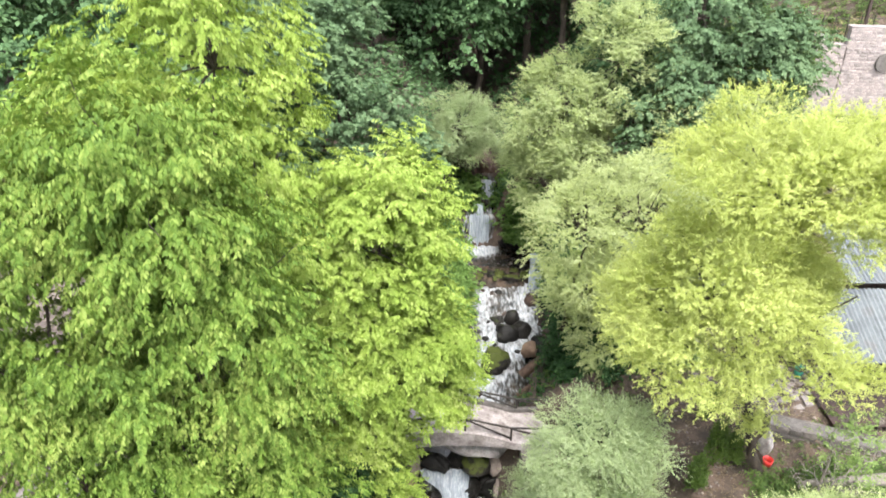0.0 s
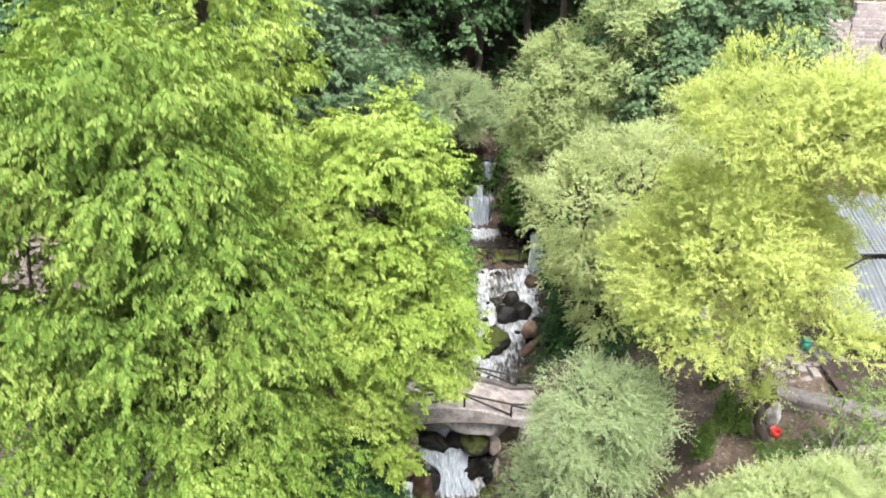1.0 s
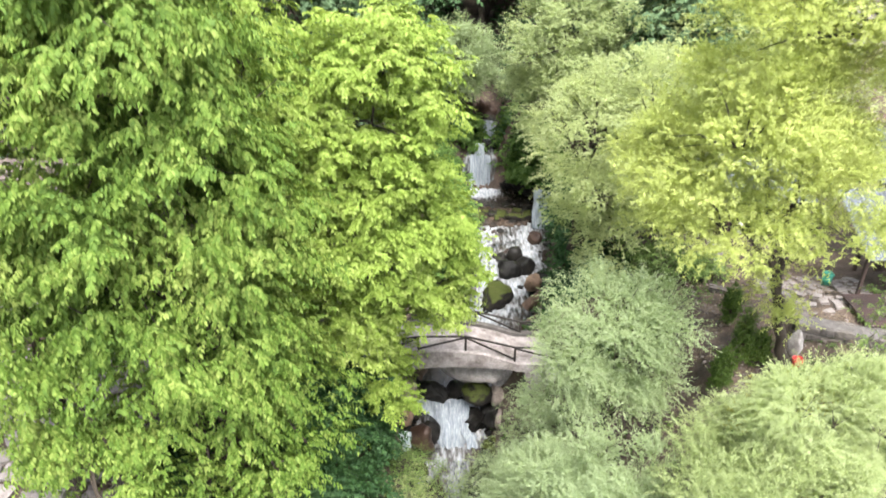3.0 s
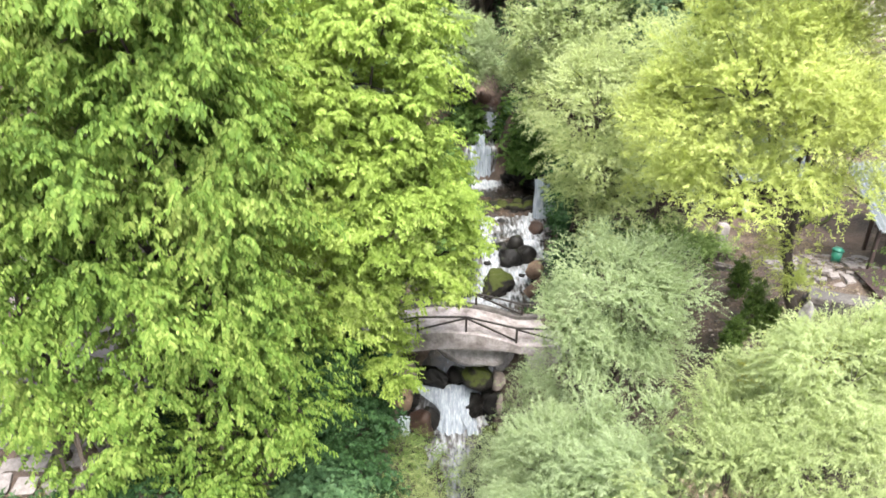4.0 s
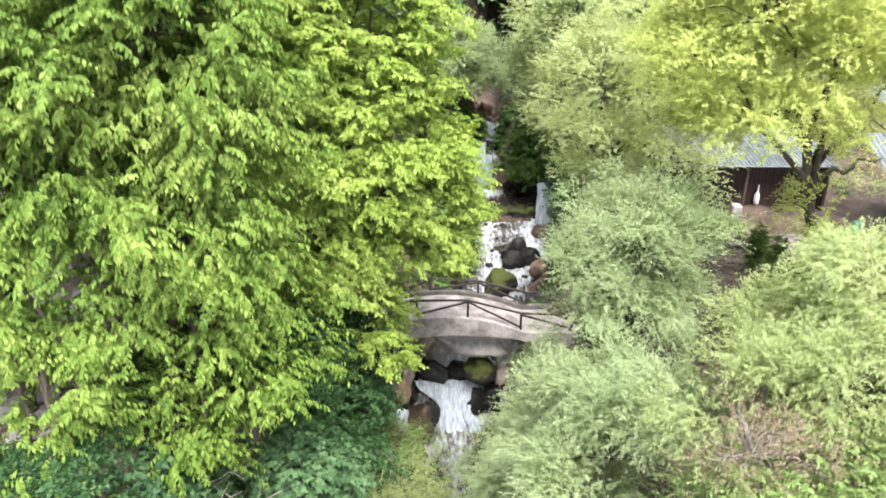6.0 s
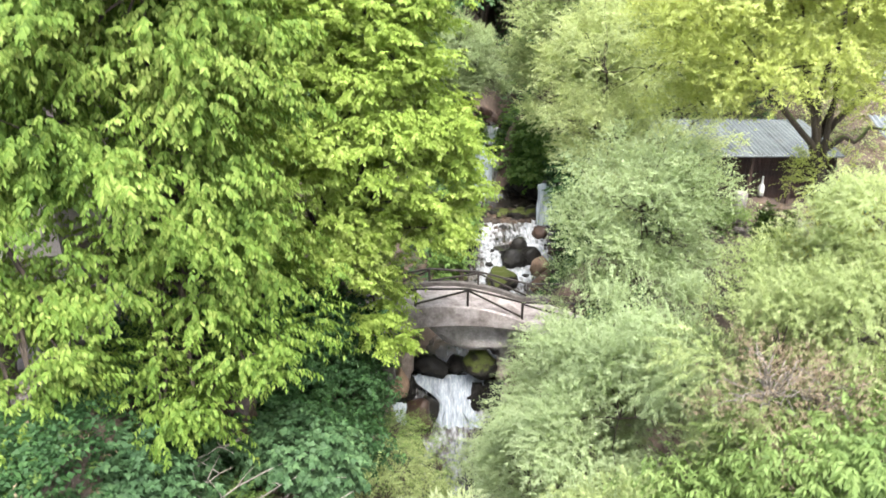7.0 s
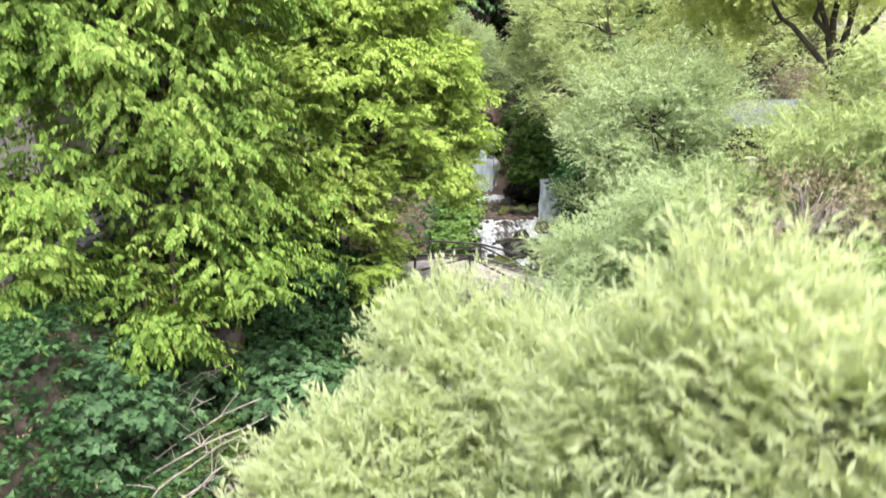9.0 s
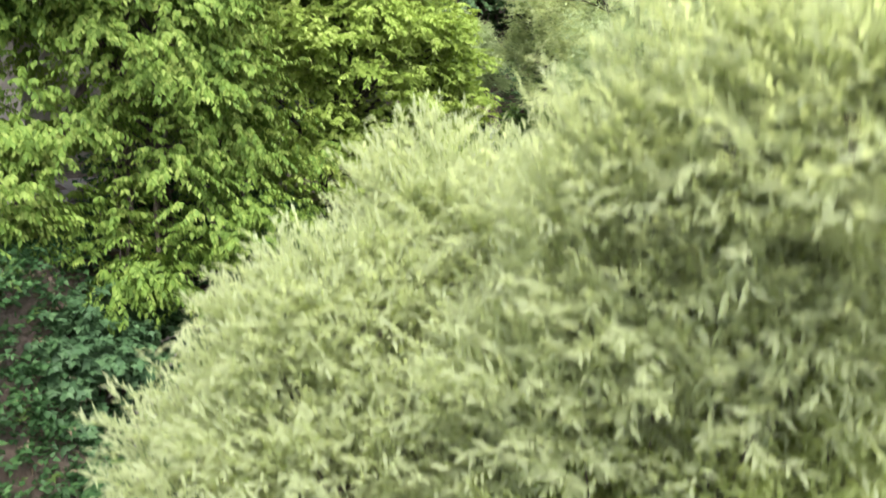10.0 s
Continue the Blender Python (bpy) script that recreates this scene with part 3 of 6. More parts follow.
waterfall(2.4, 4.0, 57.75, 0.35, -2.5, 0.35, 44, 1, "white waterfall veil dropping from a dark rock ledge", fan=0.05, bias=1.7, broad=0.6)
waterfall(2.85, 3.45, 58.2, 1.25, 0.25, 0.4, 16, 7, "narrow white chute above the waterfall veil")
waterfall(3.85, 4.2, 61.2, 2.15, 0.75, 0.5, 30, 2, "small upper cascade between dark rocks", fan=3.0)
waterfall(7.1, 8.7, 51.4, 0.1, -2.75, 0.9, 46, 3, "side waterfall sheet spilling from the bank")
waterfall(-1.3, 2.4, 33.1, -4.85, -6.75, 1.9, 84, 4, "broad white cascade under the footbridge", 0.4, 0.45, fan=-0.45, broad=1.0)
waterfall(-2.2, -1.7, 30.35, -4.8, -5.7, 0.4, 14, 5, "thin side trickle over dark rocks")
waterfall(0.9, 1.5, 58.3, -0.4, -2.5, 0.2, 12, 6, "thin side trickle down the dark ledge")


# ---- rocks ----
def rock(name, label, x, y, z, rx, ry, rz, material, seed, rough=0.38, group="", round_off=0.0):
    """A boulder: a lumpy, worn mesh."""
    bm = bmesh.new()
    bmesh.ops.create_icosphere(bm, subdivisions=4 if rx > 0.8 else (3 if rx > 0.35 else 2), radius=1.0)
    o = Vector((seed * 3.17, seed * 1.93, seed * 0.71))
    pr = np.random.default_rng(seed)
    cuts = [(Vector(unit(pr.normal(size=3))), pr.uniform(0.5, 0.85) + round_off) for _ in range(9)]  # broken faces
    for v in bm.verts:
        for nrm, d in cuts:
            over = v.co.dot(nrm) - d
            if over > 0:
                v.co -= nrm * over * 0.85
    for v in bm.verts:
        k = 1 + rough * (1.1 * noise.noise(v.co * 1.1 + o) + 0.9 * (0.3 - abs(noise.noise(v.co * 1.9 + o * 2))) + 0.4 * noise.noise(v.co * 4.2 + o) + 0.2 * noise.noise(v.co * 9 + o))
        v.co = Vector((v.co.x * rx * k, v.co.y * ry * k, v.co.z * rz * k * (0.8 if v.co.z < 0 else 1)))
    ob = part(name, bm, material, None, label, True)
    ob.matrix_basis = Matrix.Translation((x, y, z)) @ Matrix.Rotation(seed * 1.3, 4, "Z")
    return tagged(ob, label, "boulder", group)


DARK, MOSSY, PALE = "dark wet boulder in the stream", "moss-covered round boulder in the stream", "pale pinkish rock beside the stream"
rock("boulder", MOSSY, 3.6, 42.2, -3.8, 1.35, 1.1, 1.05, ROCK_MOSS, 1, 0.25, round_off=0.15)
rock("boulder", DARK, 4.75, 45.3, -3.45, 0.95, 0.85, 0.9, ROCK_WET, 2, 0.18, round_off=0.2)
rock("boulder", DARK, 5.85, 45.6, -3.4, 0.75, 0.8, 0.9, ROCK_WET, 3, 0.18, round_off=0.2)
rock("boulder", DARK, 5.25, 46.9, -3.0, 0.6, 0.6, 0.8, ROCK_WET, 4, 0.18, round_off=0.2)
rock("boulder", "reddish brown boulder leaning on the bank", 6.1, 42.4, -2.9, 0.7, 0.7, 0.85, ROCK_TAN, 5)
rock("boulder", MOSSY, 2.0, 32.7, -3.95, 1.0, 0.85, 0.85, ROCK_MOSS, 6, 0.2, round_off=0.2)
rock("boulder", DARK, -0.45, 33.4, -4.6, 1.15, 0.7, 0.7, ROCK_WET, 7)
rock("boulder", DARK, 2.1, 32.6, -5.95, 0.95, 0.8, 0.95, ROCK_WET, 8)
rock("boulder", "dark reddish wet boulder below the footbridge", -1.15, 30.9, -5.75, 0.8, 0.7, 0.85, ROCK_RUST, 9)
rock("boulder", "dark wet boulder beside the cascade", -0.55, 31.6, -5.9, 0.6, 0.6, 0.85, ROCK_WET, 36)
rock("boulder", "dark wet boulder behind the thin trickle", -2.0, 30.75, -5.6, 0.7, 0.5, 0.75, ROCK_WET, 37)
rock("boulder", "dark wet boulder below the footbridge", -2.15, 32.5, -5.6, 0.85, 0.75, 0.95, ROCK_WET, 10)
rock("boulder", "tan boulder under the footbridge end", -2.0, 31.1, -4.2, 0.6, 0.5, 0.95, ROCK_TAN, 11)
rock("boulder", "tall pale rock at the footbridge abutment", -1.75, 31.9, -3.5, 0.5, 0.5, 1.2, ROCK_PALE, 12)
rock("boulder", "large grey rock face under the footbridge", 0.8, 33.4, -1.85, 3.1, 1.35, 1.25, ROCK_GREY, 31, 0.2)
rock("boulder", "grey rock beside the arch of the footbridge", 3.3, 33.5, -3.0, 1.1, 0.8, 1.4, ROCK_GREY, 32, 0.3)
rock("boulder", "dark wet boulder under the footbridge", 1.0, 33.5, -4.5, 0.8, 0.6, 0.6, ROCK_WET, 33)
rock("boulder", PALE, 3.25, 32.9, -4.3, 0.65, 0.6, 0.85, ROCK_PALE, 13)
rock("boulder", PALE, 3.5, 31.8, -5.4, 0.5, 0.5, 0.8, ROCK_PALE, 14)
rock("boulder", DARK, 3.0, 32.2, -5.4, 0.7, 0.6, 0.8, ROCK_WET, 15)
rock("boulder", DARK, -2.6, 31.3, -6.3, 0.9, 0.9, 0.9, ROCK_WET, 16)
rock("boulder", DARK, -2.0, 30.0, -6.9, 0.8, 0.8, 0.6, ROCK_WET, 17)
rock("boulder", "dark rock ledge beside the waterfall", 0.9, 58.7, -1.5, 1.6, 1.1, 1.7, ROCK_WET, 18)
rock("boulder", "dark rock ledge beside the waterfall", 5.2, 58.5, -1.4, 1.3, 1.1, 1.6, ROCK_WET, 19)
rock("boulder", "brown rock between the two falls", 4.9, 60.2, 0.5, 0.8, 0.9, 0.9, ROCK_RUST, 20)
rock("boulder", "dark rock beside the upper fall", 2.7, 61.3, 1.0, 0.9, 0.8, 1.2, ROCK_WET, 21)
rock("boulder", "brown rock above the upper fall", 3.6, 62.9, 2.4, 1.1, 0.8, 1.1, ROCK_RUST, 22)
rock("boulder", "dark rock beside the upper fall", 5.3, 61.6, 1.5, 0.8, 0.8, 1.1, ROCK_WET, 23)
rock("boulder", "dark rock bank at the pool", 7.2, 56.5, -1.6, 1.6, 1.3, 1.4, ROCK_WET, 24)
rock("boulder", "dark rock bank at the pool", 6.3, 57.8, -1.8, 1.2, 1.0, 1.3, ROCK_WET, 25)
rock("boulder", "dark rock behind the side waterfall", 8.0, 52.0, -1.3, 1.3, 0.8, 1.7, ROCK_WET, 26)
# Dark lump set in the hollow under the cherry tree, standing in for its shade.
rock("boulder", "dark brown boulder standing in for the shaded hollow under the cherry tree", -6.5, 20.2, 1.2, 0.8, 0.6, 0.9, ROCK_RUST, 34)
rock("boulder", "pale boulder across the ravine", -4.2, 66.0, 4.5, 1.8, 1.4, 1.2, ROCK_PALE, 27)
rng = np.random.default_rng(5)
for k in range(46):
    y = rng.uniform(38.5, 52.0)
    x = float(stream_x(y)) + rng.uniform(-1, 1) * float(stream_w(y))
    s = rng.uniform(0.16, 0.46) * (1.25 if foam(x, y) < 0.5 else 0.6)
    rock("boulder", "dark wet stone among the rapids", x, y, float(stream_z(y)) + s * rng.uniform(-0.1, 0.3), s * rng.uniform(0.9, 1.6), s, s * rng.uniform(0.5, 1.0), ROCK_WET if k % 5 else ROCK_RUST, 230 + k, 0.55, "stones in the rapids")
rock("boulder", "reddish brown boulder among the rapids", 7.0, 49.2, -2.9, 0.75, 0.6, 0.7, ROCK_RUST, 28)
for k in range(34):
    x, y, s = rng.uniform(1.6, 6.8), rng.uniform(51.6, 53.4), rng.uniform(0.2, 0.55)
    rock("boulder", "mossy brown stone in the rock dam below the pool", x, y, -2.6 + s * 0.3, s * 1.3, s, s * 0.8, (ROCK_MOSS, ROCK_RUST, ROCK_MOSS, ROCK_WET)[k % 4], 330 + k, 0.5, "stones of the rock dam")
for k in range(44):
    y = rng.uniform(27, 63)
    sgn = 1 if rng.random() < 0.5 else -1
    x = float(stream_x(y)) + sgn * (float(stream_w(y)) + rng.uniform(0.0, 0.7))
    s = rng.uniform(0.25, 0.6)
    rock("boulder", "dark rock at the foot of the bank", x, y, float(stream_z(y)) + s * 0.4, s, s, s, ROCK_WET if rng.random() < 0.75 else ROCK_MOSS, 90 + k, 0.35, "rocks along the banks")


for k in range(24):
    y = rng.uniform(24, 32.5)
    sgn = 1 if k % 2 else -1
    s = rng.uniform(0.25, 0.6)
    x = float(stream_x(y)) + sgn * (float(stream_w(y)) + rng.uniform(-0.5, 0.5))
    rock("boulder", "dark wet rock below the footbridge", x, y, float(stream_z(y)) + s * 0.3, s * 1.2, s, s * 0.9, (ROCK_WET, ROCK_WET, ROCK_RUST, ROCK_WET, ROCK_MOSS)[k % 5], 430 + k, 0.45, "rocks below the footbridge")


def pebbles(name, label, n, seed, cx, cy, rx, ry, lo, hi, material, top):
    """A bar of loose stones, each a squashed lump."""
    r = np.random.default_rng(seed)
    bm = bmesh.new()
    bmesh.ops.create_icosphere(bm, subdivisions=1, radius=1.0)
    v0 = np.array([v.co[:] for v in bm.verts])
    f0 = np.array([[v.index for v in f.verts] for f in bm.faces])
    bm.free()
    vs, fs = [], []
    for k in range(n):
        a, q = r.uniform(0, 2 * np.pi), np.sqrt(r.random())
        x, y = cx + rx * q * np.cos(a), cy + ry * q * np.sin(a)
        s = r.uniform(lo, hi)
        p = v0 * (1 + 0.2 * r.normal(size=(len(v0), 1))) * np.array([s, s * r.uniform(0.7, 1), s * r.uniform(0.5, 0.8)])
        c, w = np.cos(a), np.sin(a)
        p = np.stack([p[:, 0] * c - p[:, 1] * w, p[:, 0] * w + p[:, 1] * c, p[:, 2]], -1)
        vs.append(p + np.array([x, y, top(x, y)]))
        fs.append(f0 + k * len(v0))
    m = raw_mesh(name, np.concatenate(vs), np.concatenate(fs))
    m.shade_smooth()
    return tagged(place(name, m, material), label, "stones", kind="stuff")


GRAVEL = grainy("rusty_gravel", [(0.3, (0.015, 0.012, 0.009)), (0.55, (0.05, 0.032, 0.02)), (0.75, (0.1, 0.07, 0.046))], 1.3, 8, 0.7, 0.4, vary=0.6, island=True)
pebbles("gravel_bar", "rust-brown gravel bar at the foot of the pool", 520, 7, 4.4, 52.2, 2.9, 1.2, 0.12, 0.42, GRAVEL, lambda x, y: float(stream_z(y)) + 0.02)


# ---- the footbridge ----
def deck_z(x):
    """Height of the arched deck."""
    return max(0.12 - 0.055 * (x - 0.1) ** 2, -0.72 if x > 0 else -0.45)


bridge = thing("footbridge", (0.8, 32.6, -5.0), "small arched concrete footbridge with brown metal railings over the stream", "bridge")
bm = bmesh.new()
xs = np.linspace(-4.2, 7.4, 59)
sect = []
for x in xs:
    zt = deck_z(x)
    under = -0.95 - 0.03 * (x - 0.9) ** 2 if -2.4 < x < 4.6 else -2.6
    under = min(under, zt - 0.5)
    jig = 0.03 * noise.noise(Vector((x * 1.7, 0, 3)))
    sect.append([bm.verts.new((x, y, z)) for y, z in ((31.05 + jig, zt - 0.04), (31.12 + jig, zt + 0.02), (31.4, zt), (33.8, zt - 0.22), (34.12, zt - 0.24), (34.2, zt - 0.3), (34.2, under), (31.05 + jig, under + 0.04), (31.03 + jig, zt - 0.5))])
for a, b in zip(sect[:-1], sect[1:]):
    for k in range(9):
        bm.faces.new((a[k], a[(k + 1) % 9], b[(k + 1) % 9], b[k]))
bm.faces.new(sect[0][::-1])
bm.faces.new(sect[-1])
bmesh.ops.recalc_face_normals(bm, faces=bm.faces)
part("deck", bm, CONCRETE, bridge)
for x0, x1 in ((-4.2, -2.2), (4.5, 7.4)):
    bm = bmesh.new()
    box(bm, (x0 + x1) / 2, 32.6, -3.6, x1 - x0, 2.95, 4.6, 0.08)
    part("abutment", bm, MORTAR, bridge, "rough grey masonry abutment")
bm = bmesh.new()
sect = []
for x in np.linspace(-2.1, 7.0, 53):
    zt, jig = deck_z(x), 0.02 * noise.noise(Vector((x * 2.1, 4, 1)))
    sect.append([bm.verts.new((x, y, zt + z)) for y, z in ((33.82 + jig, -0.27), (33.82 + jig, -0.03), (33.86 + jig, -0.01), (34.1, -0.01), (34.14, -0.03), (34.14, -0.27))])
for a, b in zip(sect[:-1], sect[1:]):
    for k in range(6):
        bm.faces.new((a[k], a[(k + 1) % 6], b[(k + 1) % 6], b[k]))
bm.faces.new(sect[0][::-1])
bm.faces.new(sect[-1])
bmesh.ops.recalc_face_normals(bm, faces=bm.faces)
part("kerb", bm, MORTAR, bridge, "raised brownish concrete kerb")


def railing(y, posts, kerb, h):
    for x in posts:
        bm = bmesh.new()
        box(bm, x, y, deck_z(x) + kerb + h / 2 - 0.05, 0.11, 0.11, h + 0.12, 0.012)
        part("post", bm, GREY_METAL, bridge)
    for a, b in zip(posts[:-1], posts[1:]):
        za, zb = deck_z(a) + kerb, deck_z(b) + kerb
        bm = bmesh.new()
        beam(bm, (a, y - 0.002, za + h), (b, y - 0.002, zb + h), 0.09)
        part("rail", bm, GREY_METAL, bridge)
        bm = bmesh.new()
        lo_a, lo_b = (h - 0.1, 0.12) if (a + b) / 2 > 0.9 else (0.12, h - 0.1)
        beam(bm, (a, y + 0.03, za + lo_a), (b, y + 0.03, zb + lo_b), 0.085)
        part("brace", bm, GREY_METAL, bridge)


railing(31.2, [-3.6, -1.2, 1.25, 3.83, 6.3], 0.0, 0.9)
railing(33.98, [-3.0, -0.6, 1.87, 4.38, 6.9], -0.12, 0.8)

# ---- the trees ----
CHERRY = dict(length=0.7, per=13, droop=0.42, leaf=0.2, leaf_w=0.096, hang=0.75, spread=0.6, ahead=0.5, wild=0.18, bough=0.95, flat=True, dense=2.0, ragged=0.2, lift=0.1, low=-0.6)
tree("cherry_tree", "tall bright green cherry tree with drooping leaf sprays", "tree", (-6.9, 20.6, gz(-6.9, 20.6)), (-8.6, 21.0, 9.0),
     [(-9.8, 21.0, 19.0, 3.6, 3.0, 4.2), (-8.0, 20.6, 14.6, 3.2, 2.8, 4.0), (-9.8, 19.8, 11.0, 3.4, 2.6, 3.4), (-7.4, 20.0, 9.0, 2.6, 2.2, 3.0), (-9.4, 18.9, 6.8, 2.1, 1.6, 1.6), (-7.4, 19.2, 5.4, 1.7, 1.5, 1.6), (-5.8, 21.4, 6.4, 1.8, 1.6, 2.0), (-8.2, 18.0, 3.9, 1.2, 0.9, 1.1), (-5.7, 18.9, 4.0, 1.0, 1.0, 1.0), (-10.6, 17.0, 3.2, 0.8, 0.7, 1.0), (-8.4, 19.6, 17.2, 2.6, 2.2, 2.4), (-6.4, 20.2, 12.0, 2.0, 1.8, 2.4), (-10.6, 18.8, 13.4, 2.4, 1.8, 2.2), (-7.9, 17.6, 2.7, 0.45, 0.45, 0.9), (-6.9, 17.7, 2.9, 0.4, 0.4, 0.8), (-4.9, 20.4, 3.9, 1.1, 1.0, 1.3)],
     LEAF_CHERRY, 11, 11500, trunk=0.26, fill=0.34, **CHERRY)
tree("cherry_tree", "bright green cherry tree with a dark slender trunk beside the yard", "tree", (-11.9, 17.7, gz(-11.9, 17.7)), (-12.4, 18.6, 9.5),
     [(-13.0, 20.5, 17.0, 3.4, 3.0, 4.6), (-13.6, 19.5, 12.0, 3.2, 2.6, 3.6), (-12.6, 18.8, 8.6, 2.6, 2.0, 2.4), (-12.2, 18.3, 6.6, 1.3, 1.2, 1.0), (-11.0, 15.8, 2.8, 0.7, 0.6, 1.1), (-10.6, 16.4, 4.5, 0.8, 0.6, 0.9), (-9.6, 16.8, 5.0, 0.9, 0.7, 0.8), (-10.1, 16.0, 3.7, 0.5, 0.5, 0.8)],
     LEAF_CHERRY, 10, 7300, trunk=0.2, fill=0.3, **CHERRY)
tree("cherry_tree", "tall yellowish green cherry tree beside the stone yard", "tree", (-9.5, 27.5, gz(-9.5, 27.5)), (-9.4, 27.5, 12.0),
     [(-8.6, 27.5, 21.5, 3.0, 3.0, 4.5), (-11.5, 28.0, 17.5, 3.4, 3.0, 4.0), (-7.2, 27.0, 16.0, 2.8, 2.8, 4.2), (-9.5, 26.5, 11.5, 3.6, 3.0, 4.0)],
     LEAF_WALNUT, 12, 6000, trunk=0.3, fill=0.15, **CHERRY)
tree("walnut_tree", "rounded fresh green walnut tree overhanging the stream", "tree", (-4.6, 27.6, gz(-4.6, 27.6)), (-4.2, 27.6, 6.5),
     [(-3.6, 28.0, 13.6, 3.5, 3.2, 4.2), (-2.2, 28.2, 11.4, 2.0, 2.6, 3.6), (-5.6, 27.4, 12.0, 3.0, 2.8, 3.8), (-3.4, 26.6, 8.6, 3.0, 2.4, 3.2), (-1.5, 27.6, 8.2, 1.8, 2.0, 2.3), (-5.4, 26.4, 6.8, 2.6, 2.2, 2.6), (-4.0, 26.2, 4.4, 2.0, 1.9, 2.2), (1.1, 28.0, 6.3, 0.7, 0.6, 0.4), (0.5, 28.0, 9.4, 0.9, 0.9, 0.9), (0.6, 28.2, 7.4, 0.7, 0.7, 0.6), (-1.6, 27.2, 5.6, 1.4, 1.3, 1.3), (-0.5, 27.8, 5.2, 1.2, 1.2, 1.4), (-2.6, 27.0, 1.5, 1.25, 1.2, 1.4), (-0.2, 28.0, 8.6, 1.4, 1.3, 1.4), (-1.2, 28.0, 11.2, 1.5, 1.5, 1.5), (-2.2, 27.6, 15.6, 2.2, 2.0, 2.0)],
     LEAF_WALNUT, 13, 14500, trunk=0.24, length=0.62, per=12, droop=0.25, leaf=0.2, leaf_w=0.098, hang=0.45, spread=0.75, ahead=0.5, wild=0.22, bough=0.85, fill=0.2, flat=True, dense=2.2)
WILLOW = dict(length=0.55, per=14, droop=0.2, leaf=0.125, leaf_w=0.052, hang=0.2, spread=0.7, ahead=0.7, wild=0.5, bough=0.75, dense=1.7, ragged=0.12, simple=True, clump=True)
tree("yellow_willow_tree", "large yellow-green willow with a forked dark trunk", "tree", (14.1, 24.0, gz(14.1, 24.0)), (12.5, 24.0, 9.2),
     [(9.4, 22.0, 14.8, 2.9, 2.6, 2.8), (11.6, 23.0, 18.0, 3.5, 3.1, 3.3), (14.4, 23.5, 18.3, 3.0, 2.8, 2.3), (15.0, 23.2, 17.6, 2.3, 2.3, 1.5), (11.0, 21.4, 13.8, 2.0, 2.0, 2.4), (8.6, 23.5, 13.2, 2.1, 2.2, 2.2), (9.2, 21.6, 12.2, 2.4, 1.8, 1.6), (13.7, 21.6, 11.5, 1.8, 1.4, 0.65), (12.0, 25.6, 13.4, 3.6, 1.8, 2.2), (13.0, 25.6, 15.4, 1.7, 1.7, 2.2), (13.6, 26.6, 12.6, 2.4, 1.3, 1.5), (10.2, 26.4, 12.4, 2.4, 1.4, 1.7), (11.2, 25.8, 10.9, 1.4, 1.0, 0.8), (9.0, 25.4, 10.6, 1.4, 1.0, 0.8), (15.0, 26.0, 12.4, 1.2, 1.2, 1.2), (12.9, 22.4, 18.8, 2.2, 2.0, 2.0), (13.5, 23.6, 6.9, 0.5, 0.5, 0.8), (13.0, 23.7, 8.4, 0.55, 0.5, 0.7)],
     LEAF_YELLOW, 14, 26500, trunk=0.215, bark=BARK_MOSSY, stems=[(11.2, 24.2, 13.0), (9.0, 23.8, 12.4), (12.6, 24.2, 14.2), (14.9, 24.0, 10.2), (13.4, 24.6, 14.4), (10.4, 24.4, 15.5), (15.6, 23.4, 14.0), (11.9, 23.2, 15.5)], fill=0.3, low=-0.4, lift=0.4, **WILLOW)
tree("pale_willow_tree", "pale green willow leaning over the stream", "tree", (6.6, 38.6, gz(6.6, 38.6)), (7.4, 36.6, 4.0),
     [(7.6, 34.6, 10.4, 2.7, 2.8, 2.9), (10.4, 34.8, 11.0, 3.2, 3.0, 3.6), (8.2, 34.8, 6.8, 1.9, 2.1, 2.6), (9.3, 34.6, 4.2, 1.8, 1.9, 2.2), (10.6, 34.4, 6.8, 2.4, 2.2, 2.8)],
     LEAF_PALE, 15, 10000, trunk=0.26, bark=BARK_MOSSY, fill=0.2, lift=0.35, **{**WILLOW, "leaf": 0.13, "leaf_w": 0.06, "bough": 0.8})
tree("grey_willow_tree", "rounded grey-green young willow on the earth bank", "tree", (6.2, 21.8, gz(6.2, 21.8)), (6.2, 21.6, 5.0),
     [(6.2, 21.5, 8.0, 2.0, 1.8, 2.0), (7.2, 21.6, 7.0, 1.2, 1.4, 1.5), (4.9, 21.4, 6.9, 1.3, 1.4, 1.5), (5.8, 20.8, 6.1, 1.6, 1.3, 1.3), (4.5, 21.0, 5.1, 1.0, 1.1, 1.0), (7.5, 21.6, 6.2, 0.8, 1.0, 0.7)],
     LEAF_GREY, 16, 7200, trunk=0.12, fill=0.25, lift=0.3, length=0.55, per=12, droop=0.15, leaf=0.1, leaf_w=0.042, hang=0.2, spread=0.6, ahead=0.8, wild=0.45, bough=0.6, dense=1.5, ragged=0.14, simple=True, clump=True)
BUSHY = dict(simple=True, clump=True, dense=1.15, ragged=0.22, length=0.62, per=15, droop=0.3, leaf=0.125, leaf_w=0.036, hang=0.3, spread=0.5, ahead=0.85, wild=0.28, bough=0.85, fill=0.25, lift=0.35, trunk=0.09)
